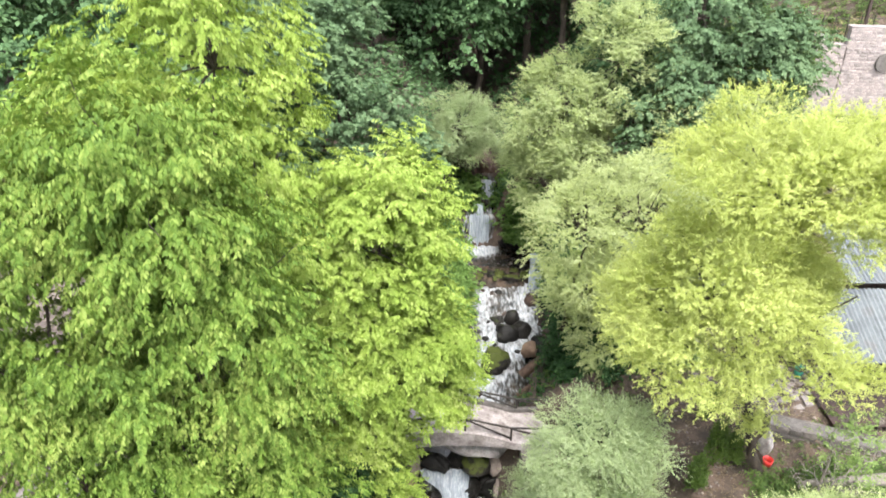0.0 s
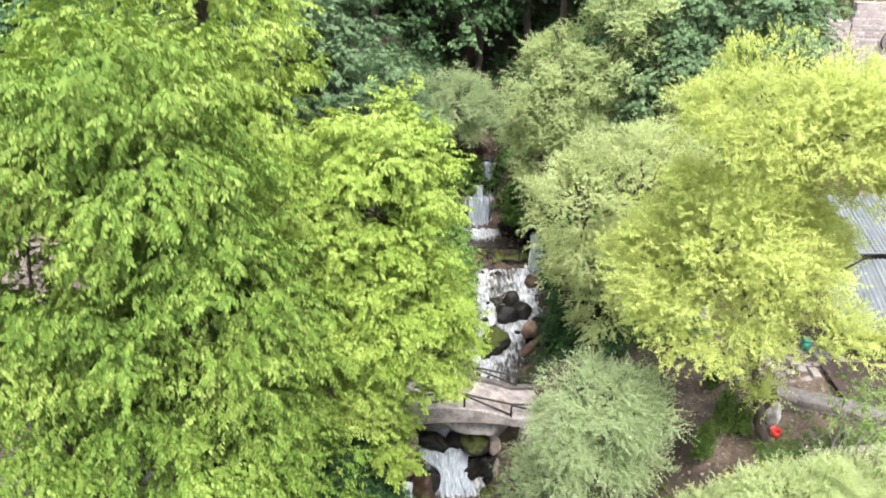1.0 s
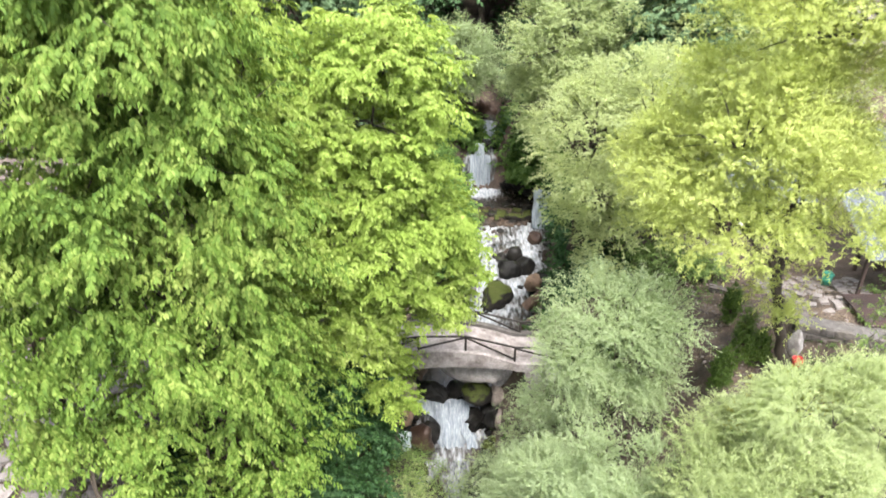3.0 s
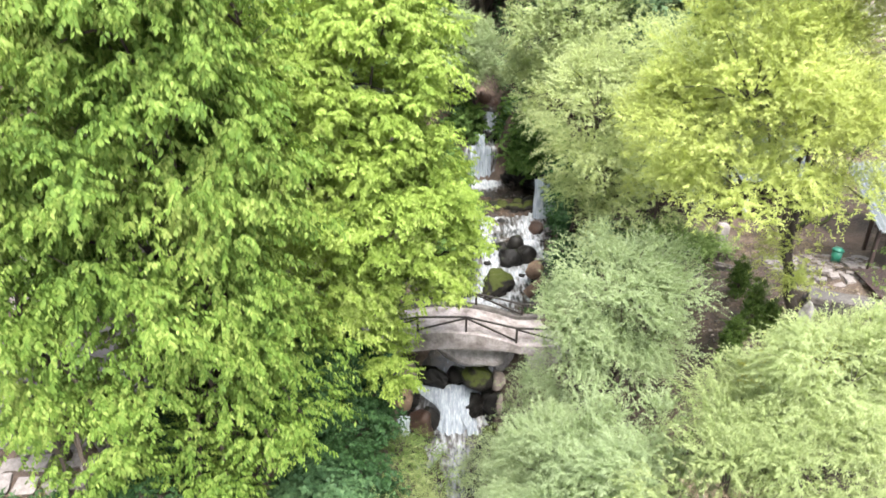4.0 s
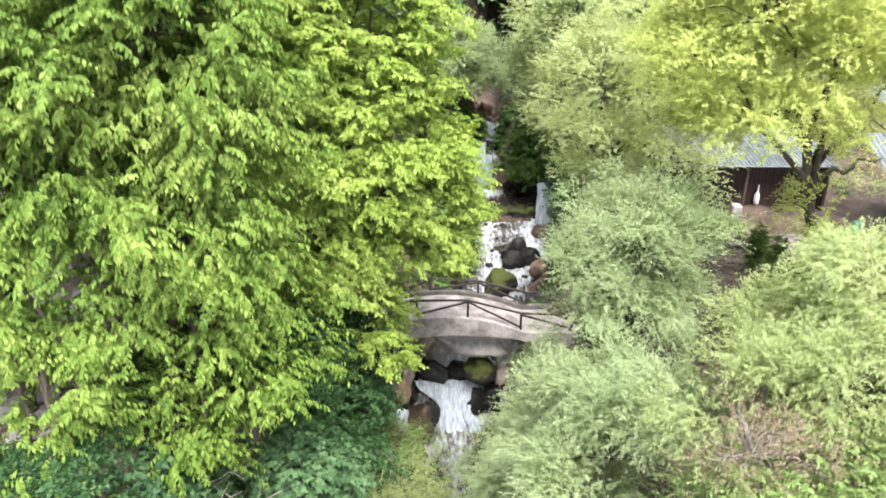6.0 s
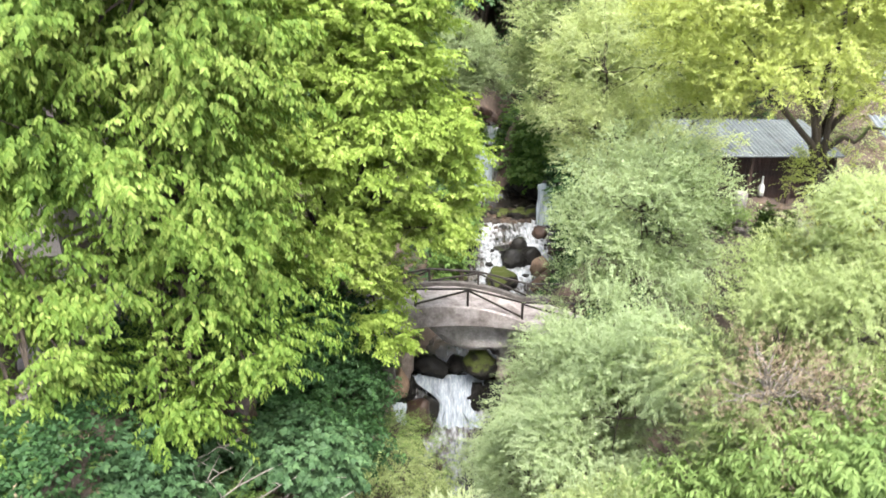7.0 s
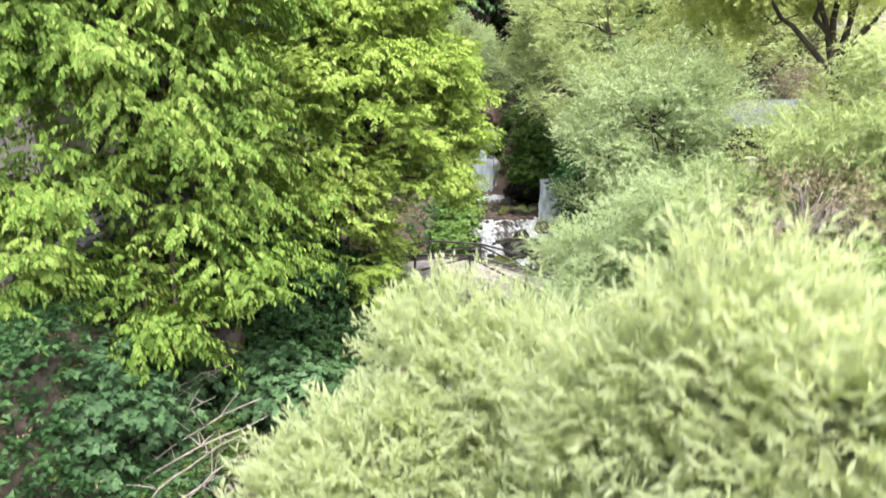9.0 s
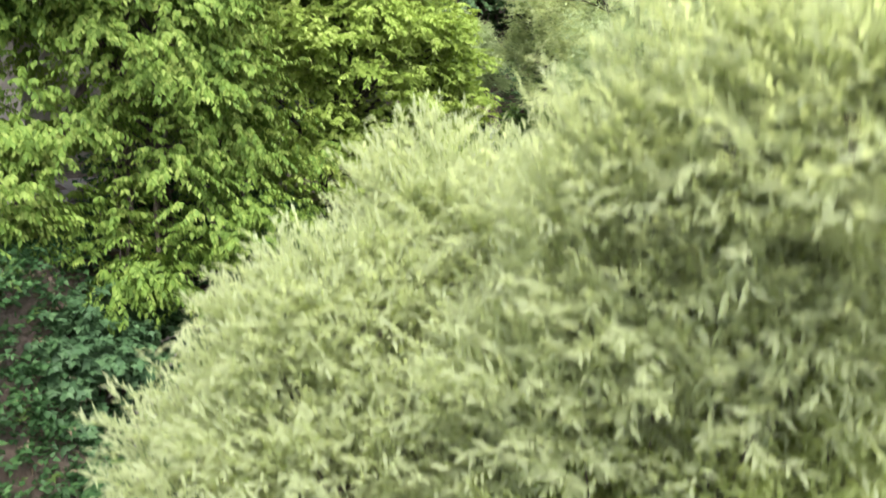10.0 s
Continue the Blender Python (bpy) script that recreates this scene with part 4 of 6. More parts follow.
for k, (label, x, y, lobes, mat, n) in enumerate([
    ("grey-green willow bush beside the stream", 2.6, 17.6, [(3.6, 17.4, 3.4, 1.5, 1.4, 1.9), (2.6, 17.4, 1.2, 1.1, 1.2, 1.4), (4.3, 17.0, 4.4, 1.6, 1.5, 1.8), (3.8, 16.2, 4.7, 1.4, 1.3, 1.5)], LEAF_GREY, 3200),
    ("pale green willow bush on the bank", 4.6, 14.6, [(4.2, 14.6, 5.2, 1.8, 1.6, 1.8), (3.3, 14.4, 3.8, 1.2, 1.3, 1.5), (5.8, 14.6, 5.8, 1.7, 1.5, 1.7)], LEAF_GREY, 3200),
    ("pale yellow-green bush with dry stalks", 7.6, 13.6, [(7.0, 13.2, 7.4, 1.8, 1.6, 1.9), (8.8, 13.6, 7.8, 1.8, 1.7, 1.8), (9.8, 14.2, 7.4, 1.8, 1.6, 2.0), (8.0, 12.4, 6.0, 1.8, 1.6, 1.8)], LEAF_OLIVE, 3000),
    ("tall pale willow bush beside the earth path", 10.4, 15.6, [(8.2, 15.0, 7.5, 1.1, 1.2, 1.4), (9.6, 15.4, 8.5, 1.2, 1.3, 1.4), (9.8, 15.4, 9.6, 0.8, 0.9, 0.9), (8.6, 15.2, 8.3, 0.8, 0.9, 0.8), (11.0, 15.8, 8.9, 1.3, 1.3, 1.4), (12.9, 16.4, 8.0, 1.6, 1.4, 1.6)], LEAF_SAGE, 5200),
    ("yellowish bush beside the earth path", 9.4, 17.8, [(9.8, 17.6, 5.6, 1.0, 1.1, 0.8), (10.8, 17.8, 6.2, 1.2, 1.2, 1.0), (11.8, 17.4, 7.0, 1.2, 1.2, 1.1), (13.4, 17.4, 7.3, 1.3, 1.2, 1.3)], LEAF_SAGE, 2800),
    ("grey-green willow bush low on the bank", 4.6, 11.2, [(3.6, 11.4, 3.4, 1.6, 1.4, 1.8), (1.8, 11.8, 2.2, 1.4, 1.3, 1.7)], LEAF_OLIVE, 1500),
]):
    tree("willow_bush", label, "bush", (x, y, gz(x, y)), (x, y, gz(x, y) + 1.2), lobes, mat, 40 + k, int(n * 1.4), group="bushes on the earth bank", **BUSHY)
tree("yellow_willow_tree", "pale yellow-green willow thicket behind the timber shed", "tree", (18.0, 46.5, gz(18.0, 46.5)), (18.0, 46.0, 6.0),
     [(15.0, 45.4, 9.0, 2.6, 1.8, 2.6), (18.6, 45.6, 9.8, 2.8, 1.8, 3.0), (22.2, 45.8, 9.8, 2.8, 1.8, 3.0), (25.4, 46.4, 10.4, 2.6, 1.8, 3.0), (20.4, 46.4, 12.6, 2.8, 1.8, 2.2), (16.8, 46.4, 12.4, 2.6, 1.8, 2.2)],
     LEAF_PALE, 24, 5200, trunk=0.16, fill=0.2, lift=0.35, length=0.65, per=11, droop=0.2, leaf=0.17, leaf_w=0.075, bough=0.9, wild=0.5, dense=3.0, ragged=0.1, simple=True)
tree("hazel_bush", "bright green broad-leaved shrub low on the bank", "bush", (5.8, 10.8, gz(5.8, 10.8)), (5.8, 10.8, gz(5.8, 10.8) + 1.2),
     [(5.0, 11.0, 4.6, 1.5, 1.3, 1.7), (6.4, 10.8, 5.6, 1.4, 1.2, 1.6), (7.6, 11.2, 6.4, 1.3, 1.2, 1.5), (5.8, 10.2, 3.6, 1.5, 1.2, 1.6), (6.9, 11.0, 4.9, 1.2, 1.0, 1.3), (7.4, 11.4, 6.9, 0.6, 0.7, 0.8)],
     LEAF_SHRUB, 45, 3200, trunk=0.07, length=0.55, per=9, droop=0.3, leaf=0.17, leaf_w=0.062, hang=0.6, spread=0.6, ahead=0.6, wild=0.3, bough=0.6, fill=0.25, lift=0.15, group="bushes on the earth bank")
tree("dry_sapling", "half-dry sapling with brown stalks and few leaves", "sapling", (6.3, 12.0, gz(6.3, 12.0)), (6.3, 11.9, 5.0),
     [(6.1, 11.6, 7.7, 1.0, 0.8, 1.2), (7.1, 11.9, 7.2, 1.0, 0.8, 1.2), (6.6, 11.4, 6.4, 0.9, 0.7, 1.0)], LEAF_DRY, 29, 900, trunk=0.07, per=8, length=0.5, bough=0.4, leaf=0.1, leaf_w=0.03, lift=0.8, hang=0.1, bark=TWIG, simple=True, branches=90)
SHOOTS = dict(trunk=0.12, length=0.5, per=13, droop=0.1, leaf=0.135, leaf_w=0.034, hang=0.05, spread=0.5, ahead=0.9, wild=0.35, bough=0.36, fill=0.32, lift=0.65, clump=True, dense=4.0, ragged=0.1)
tree("near_willow_tree", "sunlit pale yellow-green willow close by with feathery shoots", "tree", (0.9, 7.6, gz(0.9, 7.6)), (0.6, 7.4, 1.5),
     [(0.1, 7.8, 6.6, 0.6, 0.8, 1.2), (0.9, 7.2, 6.3, 1.0, 0.9, 1.4), (-0.69, 6.5, 6.2, 0.7, 0.7, 0.88), (-1.22, 6.25, 5.75, 0.5, 0.7, 0.8), (-1.88, 6.05, 4.95, 0.5, 0.7, 0.8), (0.4, 6.9, 4.9, 1.5, 1.0, 1.5), (-0.87, 5.9, 5.0, 1.1, 0.8, 1.0), (1.7, 6.3, 5.6, 1.1, 0.9, 1.5)],
     LEAF_NEAR, 17, 7400, **SHOOTS)
tree("near_willow_tree", "tall slender pale green willow with upright shoots close by", "tree", (2.4, 5.6, gz(2.4, 5.6)), (2.3, 5.3, 4.5),
     [(2.15, 4.9, 8.15, 0.55, 0.7, 1.1), (2.75, 5.0, 7.9, 0.55, 0.7, 1.1), (1.75, 5.3, 7.4, 0.6, 0.7, 1.0), (3.0, 5.4, 6.8, 0.5, 0.7, 1.2), (2.3, 4.9, 6.9, 0.9, 0.7, 0.9), (2.6, 3.95, 8.5, 0.42, 0.5, 0.65), (3.1, 4.4, 7.9, 0.5, 0.6, 0.8), (1.3, 5.4, 6.0, 0.8, 0.8, 1.1)],
     LEAF_NEAR, 18, 5400, stems=[(2.0, 4.25, 7.3), (2.5, 4.3, 8.3), (1.6, 4.6, 7.0), (2.9, 4.4, 7.4), (2.2, 4.15, 6.6), (1.2, 4.6, 6.3), (2.7, 4.2, 6.6)], **{**SHOOTS, "trunk": 0.06})
# Low growth in a deeper leaf colour that holds its shade.
tree("near_willow_tree", "olive-green willow thicket beside the sunlit willow, shade put into its leaf colour", "tree", (3.6, 5.4, gz(3.6, 5.4)), (3.2, 5.2, 2.5),
     [(2.5, 4.8, 5.5, 0.9, 0.7, 0.8), (3.2, 5.0, 5.8, 0.8, 0.7, 0.9), (2.9, 4.6, 4.6, 1.1, 0.7, 1.0), (1.6, 4.9, 4.6, 1.0, 0.7, 0.9), (4.2, 5.8, 5.4, 1.0, 0.8, 1.1)],
     LEAF_SHADED, 23, 3600, **SHOOTS)
FAR = dict(length=0.8, per=10, droop=0.25, leaf=0.27, leaf_w=0.24, bough=1.1, fill=0.25, dense=1.8, simple="lobed", flat=True, hang=0.5)
tree("grey_willow_tree", "grey-green rounded willow above the waterfall", "tree", (1.4, 60.5, gz(0.9, 60.5)), (1.3, 60.0, 4.0),
     [(1.2, 58.4, 8.0, 2.9, 2.4, 3.0), (2.8, 58.4, 6.8, 2.2, 2.0, 2.4), (-0.4, 58.6, 6.6, 2.0, 2.0, 2.2)], LEAF_GREY, 18, 7600, trunk=0.16, length=0.6, per=11, droop=0.2, leaf=0.15, leaf_w=0.06, bough=0.8, fill=0.2, lift=0.35, wild=0.5, dense=1.7, ragged=0.12, simple=True, clump=True)
tree("pale_willow_tree", "tall pale green willow on the far bank", "tree", (10.5, 51.5, gz(10.5, 51.5)), (10.4, 51.0, 6.5),
     [(8.4, 50.5, 11.2, 3.2, 3.0, 4.0), (12.2, 50.5, 15.6, 3.2, 3.0, 5.0), (7.1, 51.2, 8.4, 2.1, 2.0, 2.4), (10.0, 50.2, 8.8, 2.9, 2.6, 3.2), (8.2, 49.8, 6.4, 2.2, 2.0, 2.2)], LEAF_SAGE, 19, 13500, trunk=0.24, lift=0.35, length=0.7, per=12, droop=0.2, leaf=0.17, leaf_w=0.075, bough=1.0, fill=0.2, wild=0.5, spread=0.7, dense=1.8, ragged=0.1, simple=True, clump=True)
tree("dark_maple_tree", "dark green maple behind the pale willow", "tree", (18.5, 50.0, gz(18.5, 50)), (18.5, 50, 8.5),
     [(15.6, 48.2, 11.0, 3.0, 2.4, 3.6), (17.0, 49.5, 13.5, 3.4, 3.0, 4.0), (20.5, 50.0, 15.0, 3.8, 3.2, 4.6), (17.5, 51.0, 18.5, 3.4, 3.0, 3.6), (23.2, 51, 15.0, 2.6, 2.6, 4.0)], LEAF_BLUE, 20, 4300, trunk=0.3, **FAR)
tree("dark_maple_tree", "bluish green maple beside the ravine", "tree", (-6.5, 46.0, gz(-6.5, 46)), (-6.5, 46, 7.5),
     [(-6.0, 45.5, 13.2, 3.6, 3.2, 4.2), (-9.5, 45.0, 15.5, 3.8, 3.2, 5.0), (-4.0, 46.0, 10.8, 2.8, 2.6, 3.2), (-7.0, 46.5, 18.0, 3.4, 3.0, 3.4), (-9.0, 43.5, 9.5, 3.6, 3.0, 3.6)], LEAF_BLUE, 21, 4500, trunk=0.3, **FAR)

# woods on the slopes behind
WOODS = dict(length=1.0, per=6, droop=0.3, leaf=0.42, leaf_w=0.3, bough=1.2, fill=0.2, branches=24, dense=1.6, flat=True, hang=0.5)
model = []
for k, mat in enumerate((LEAF_DARK, LEAF_DARK, LEAF_BLUE, LEAF_CHERRY)):
    r = np.random.default_rng(70 + k)
    lobes = [(r.uniform(-2.2, 2.2), r.uniform(-2, 2), r.uniform(5.5, 12.5), r.uniform(2.4, 3.6), r.uniform(2.4, 3.4), r.uniform(2.4, 3.8)) for _ in range(7)]
    x, y = ((-1.5, 73.0), (10.5, 66.0), (-13.0, 54.0), (-18.0, 40.0))[k]
    z = gz(x, y)
    model.append(tree("forest_tree", ("dark green broadleaf tree on the wooded slope", "dark green broadleaf tree on the wooded slope", "bluish green broadleaf tree on the wooded slope", "bright green broadleaf tree on the bank")[k], "tree",
                      (x, y, z), (x, y, z + 5.0), [(a + x, b + y, c + z, d, e, f) for a, b, c, d, e, f in lobes], mat, 80 + k, 1250, trunk=0.3, group="woods on the slope", **WOODS))
r = np.random.default_rng(9)
spots = [(-1.5, 68.5), (3.5, 70), (8, 70.5), (-9.5, 73), (13, 70), (17, 66), (-16, 62), (5, 77), (-3.5, 77.5), (9.5, 84), (-6, 67), (-12, 66), (22, 63), (0.5, 86), (-9, 84), (13, 79), (-18, 72), (20, 76), (-4, 94), (5, 95), (-21, 60), (26, 74), (-20, 50), (-25, 66), (-16, 36), (-22, 44), (-26, 54), (-14, 46), (15.5, 57), (-29, 47), (-32, 56), (-26, 61), (-35, 50), (-33, 66), (-27, 72)]
for k, (x, y) in enumerate(spots):
    m = model[3 if y < 46 else (2 if k % 4 == 3 else k % 2)]
    copy_thing(m, Matrix.Translation((x, y, gz(x, y))) @ Matrix.Rotation(r.uniform(0, 6.28), 4, "Z") @ Matrix.Scale(r.uniform(0.9, 1.25), 4))

# ---- low growth ----
def undergrowth(name, label, n, seed, x0, x1, y0, y1, material, leaf, keep, tall=0.5, per=9, width=0.5):
    """Low leafy plants rooted all over a stretch of ground where keep allows."""
    r = np.random.default_rng(seed)
    x, y = r.uniform(x0, x1, n), r.uniform(y0, y1, n)
    ok = keep(x, y)
    x, y = x[ok], y[ok]
    b = np.stack([x, y, ground(x, y)], -1)
    w = unit(r.normal(size=b.shape) * np.array([0.7, 0.7, 0.2]) + np.array([0, 0, 0.8]))
    o = np.tile(np.array([[0, -0.4, 0.9]]), (len(b), 1))
    me = leaves_mesh(name, *twig_leaves(r, b, w, o, tall, per, 0.35, leaf, leaf * width, 0.2, 0.8, 0.5, 0.4), True)
    return tagged(place(name, me, material), label, "plants", kind="stuff")


def bank(lo, hi):
    return lambda x, y: (np.abs(x - stream_x(y)) - stream_w(y) > lo) & (np.abs(x - stream_x(y)) - stream_w(y) < hi)


def clear(x, y):
    """Off the bridge's ends and the earth path."""
    return ~((y > 30.5) & (y < 34.8) & (x > -6) & (x < 8.5)) & ~((x > 8.6) & (x < 20.5) & (y > 19) & (y < 36)) & ~((x < -10.3) & (y < 26))


undergrowth("undergrowth", "leafy green undergrowth on the stream banks", 9000, 3, -14, 13, 8, 62, LEAF_LOW, 0.2, lambda x, y: bank(0.7, 14)(x, y) & clear(x, y), 0.55)
undergrowth("forest_floor", "leafy forest floor on the wooded slopes", 4500, 5, -30, 34, 40, 92, LEAF_DARK, 0.5, lambda x, y: bank(1.0, 45)(x, y) & ~((x > 24) & (x < 40) & (y < 68)), 0.9, 8, 0.6)
undergrowth("forest_floor", "dark leafy thicket on the slope above the falls", 3600, 6, -14, 16, 57, 74, LEAF_DARK, 0.34, lambda x, y: bank(0.6, 16)(x, y), 1.3, 10, 0.6)
undergrowth("ivy", "dark green ivy and ferns hanging along the water", 5200, 4, -6, 12, 34, 64, LEAF_IVY, 0.2, lambda x, y: bank(0.35, 2.6)(x, y) & clear(x, y), 0.7, 9, 0.7)


undergrowth("undergrowth", "leafy green undergrowth on the lower banks", 7000, 7, -24, 24, -34, 9, LEAF_LOW, 0.3, bank(0.8, 26), 0.8, 9, 0.5)
undergrowth("grass", "green grass and weeds on the slopes round the ravine", 6500, 8, -60, 60, -50, 50, LEAF_LOW, 0.4, lambda x, y: (bank(14, 60)(x, y)) & ~((x < -10) & (x > -25) & (y > 14) & (y < 36)) & ~((x > 12) & (x < 32) & (y > 20) & (y < 46)), 0.7, 7, 0.3)


def bush(name, label, category, x, y, lobes, mat, seed, n, leaf, leaf_w, lift=0.2, hang=0.4, group="", bough=0.5, length=0.5):
    return tree(name, label, category, (x, y, gz(x, y)), (x, y, gz(x, y) + 0.6), lobes, mat, seed, n, trunk=0.05, per=9, length=length, bough=bough, leaf=leaf, leaf_w=leaf_w, lift=lift, hang=hang, fill=0.3, branches=20, group=group, simple="lobed" if name == "maple_bush" else leaf < 0.16)


YOUNG = "young maple bush with lobed blue-green leaves"
bush("maple_bush", YOUNG, "bush", -8.6, 17.6, [(-9.1, 17.0, 1.0, 1.5, 1.1, 1.6), (-8.0, 17.4, -0.2, 1.3, 1.0, 1.2), (-10.2, 16.6, 2.2, 1.2, 0.9, 1.1), (-7.8, 18.4, 1.2, 0.9, 0.9, 1.0), (-11.0, 15.6, 1.8, 1.1, 0.9, 1.3), (-8.6, 16.2, 1.9, 1.2, 0.9, 1.0), (-9.6, 15.0, 0.8, 1.4, 1.0, 1.3)], LEAF_MAPLE, 91, 2400, 0.24, 0.25)
bush("maple_bush", YOUNG, "bush", -4.6, 20.0, [(-4.5, 19.2, 0.6, 1.2, 1.0, 1.0), (-3.9, 19.6, 0.0, 1.0, 0.9, 0.9), (-5.3, 20.2, 0.2, 1.1, 1.0, 0.9)], LEAF_MAPLE, 92, 1200, 0.23, 0.24)
bush("scrub_bush", "grey-green scrub under the dead branches", "bush", -6.2, 18.2, [(-6.6, 18.0, -0.9, 1.0, 1.0, 1.2), (-7.2, 17.0, -1.2, 1.3, 1.0, 1.2), (-3.0, 18.4, -2.6, 1.3, 1.1, 1.3)], LEAF_LOW, 191, 1200, 0.13, 0.05)
bush("bramble_bush", "dark green bramble bush with broad leaves", "bush", -5.2, 22.4, [(-5.4, 22.2, -0.6, 1.6, 1.3, 1.3), (-3.8, 22.6, -1.6, 1.5, 1.2, 1.3), (-6.6, 21.0, 0.2, 1.4, 1.2, 1.3)], LEAF_IVY, 192, 1500, 0.2, 0.12)
bush("hazel_bush", "dark green hazel bush under the walnut tree", "bush", -4.0, 27.6, [(-3.9, 27.2, 0.6, 1.5, 1.4, 2.3), (-3.5, 27.6, -1.6, 1.1, 1.1, 1.8), (-5.0, 26.8, 0.6, 1.8, 1.5, 2.2), (-4.0, 26.0, -1.4, 1.7, 1.4, 1.8)], LEAF_IVY, 93, 2600, 0.17, 0.1)
bush("bramble_bush", "pale green scrub beside the stream", "bush", -2.2, 22.6, [(-1.6, 23.4, -3.6, 1.2, 1.2, 1.3), (-0.6, 21.6, -3.8, 1.2, 1.2, 1.4), (-2.8, 20.4, -2.6, 1.6, 1.2, 1.5), (-1.5, 25.0, -4.8, 1.0, 1.0, 1.0), (-2.0, 27.0, -4.8, 0.9, 1.0, 1.1), (-0.5, 24.2, -5.0, 0.8, 0.9, 1.1), (-0.2, 22.4, -4.6, 0.8, 0.9, 1.1)], LEAF_OLIVE, 94, 2200, 0.13, 0.045)
bush("willow_bush", "airy green willow shrub leaning over the water", "bush", -2.2, 27.2, [(-1.0, 27.6, -4.9, 1.0, 0.8, 0.9), (-2.0, 27.2, -4.6, 0.9, 0.8, 0.9), (-0.3, 26.6, -5.6, 0.8, 0.8, 0.8)], LEAF_SHRUB, 108, 620, 0.13, 0.04)
bush("willow_bush", "airy pale green willow shrub leaning over the water", "bush", 3.0, 27.0, [(2.3, 27.6, -4.6, 0.9, 0.8, 1.0), (1.5, 26.8, -5.5, 0.6, 0.8, 0.7)], LEAF_GREY, 109, 520, 0.13, 0.04)
bush("willow_bush", "grey-green willow bush hanging over the water", "bush", 2.6, 24.6, [(3.3, 24.4, -1.9, 1.3, 1.3, 1.8), (4.4, 25.4, -0.6, 1.5, 1.4, 1.8), (2.6, 22.0, -2.2, 1.3, 1.2, 1.8), (3.7, 22.0, 0.2, 1.5, 1.3, 1.8), (4.9, 27.8, -1.0, 1.2, 1.3, 1.5)], LEAF_GREY, 95, 3600, 0.13, 0.045)
bush("fern_clump", "broad-leaved green plants beside the falls", "plants", 6.4, 59.6, [(6.2, 59.2, 1.4, 1.5, 1.3, 2.2), (5.9, 58.8, -0.2, 1.2, 1.0, 1.2), (7.4, 57.4, 0.6, 1.6, 1.3, 1.6), (6.9, 56.0, -0.6, 1.2, 1.0, 1.1), (8.4, 55.4, 0.8, 1.5, 1.2, 1.6), (7.4, 54.0, 1.6, 1.1, 0.9, 1.4), (6.5, 54.8, 0.4, 0.9, 0.8, 0.9), (6.8, 55.0, 3.0, 1.2, 0.9, 1.2)], LEAF_FERN, 96, 3400, 0.27, 0.2)
bush("fern_clump", "broad-leaved green plants hanging over the ledge", "plants", 0.8, 59.4, [(0.6, 59.0, 1.6, 1.5, 1.2, 1.3), (1.9, 59.0, 2.0, 1.2, 1.0, 1.5), (-0.8, 58.6, 0.6, 1.4, 1.2, 1.5)], LEAF_FERN, 97, 2400, 0.28, 0.22)
bush("ivy_bank", "dark green ivy on the bank below the pale willow", "plants", 8.4, 43.0, [(8.6, 43.2, 0.4, 1.3, 1.8, 2.0), (9.2, 46.5, 0.8, 1.3, 2.0, 2.4), (9.6, 40.4, 0.2, 1.0, 1.4, 1.5), (8.9, 49.4, 1.2, 1.2, 1.2, 1.6)], LEAF_IVY, 98, 2200, 0.2, 0.13)

bush("hazel_bush", "dark green hazel bush in the shade of the cherry trees", "bush", -7.6, 23.4, [(-7.2, 23.2, 2.0, 1.8, 1.2, 2.0), (-9.2, 23.0, 4.6, 1.8, 1.2, 1.8), (-5.6, 23.6, 0.8, 1.5, 1.2, 1.8), (-6.2, 24.4, 2.6, 1.6, 1.2, 1.8)], LEAF_IVY, 99, 1700, 0.19, 0.12)
bush("bramble_bush", "dark green bramble thicket below the yard wall", "bush", -10.4, 13.6, [(-10.4, 14.4, 1.6, 1.5, 1.1, 1.4), (-12.0, 13.8, 2.2, 1.5, 1.1, 1.2), (-11.4, 15.4, 2.4, 1.3, 1.0, 1.0), (-10.6, 16.6, 2.4, 1.1, 0.8, 1.0)], LEAF_IVY, 100, 4200, 0.22, 0.17)
bush("hazel_bush", "dark green hazel thicket on the slope above the falls", "bush", -4.0, 61.0, [(-3.6, 60.6, 4.2, 2.4, 1.8, 2.2), (-6.0, 59.0, 4.6, 2.4, 1.8, 2.4), (-2.0, 63.0, 5.0, 2.2, 1.8, 2.2), (-5.0, 64.0, 6.6, 2.4, 1.8, 2.2), (8.6, 61.4, 4.4, 2.2, 1.8, 2.2)], LEAF_DARK, 101, 1500, 0.34, 0.22, bough=0.9, length=0.8)
bush("ivy_bank", "dark green ivy on the shaded bank above the log", "plants", 8.6, 37.6, [(8.4, 37.4, 1.6, 1.6, 1.6, 1.8), (8.3, 36.4, -0.4, 1.0, 1.2, 1.3), (8.7, 35.6, 1.2, 1.1, 1.0, 1.6), (7.7, 29.2, 0.8, 1.1, 1.1, 1.4)], LEAF_IVY, 102, 2200, 0.2, 0.13)

bush("hazel_bush", "light green shrubs on the slope beside the yard wall", "bush", 26.4, 57.0, [(25.4, 56.6, 13.2, 2.4, 1.8, 2.4), (27.6, 57.4, 14.0, 1.8, 1.6, 2.0), (24.0, 55.6, 15.4, 2.2, 1.8, 2.2)], LEAF_LOW, 103, 1100, 0.28, 0.14, bough=0.8, length=0.7)

bush("elder_bush", "yellow-green elder bush in front of the timber shed", "bush", 12.6, 33.4, [(12.2, 33.4, 4.2, 1.0, 0.9, 0.7), (13.9, 33.2, 3.9, 0.7, 0.7, 0.5), (11.2, 33.0, 4.4, 1.1, 1.0, 0.9)], LEAF_SHRUB, 104, 1100, 0.15, 0.07)

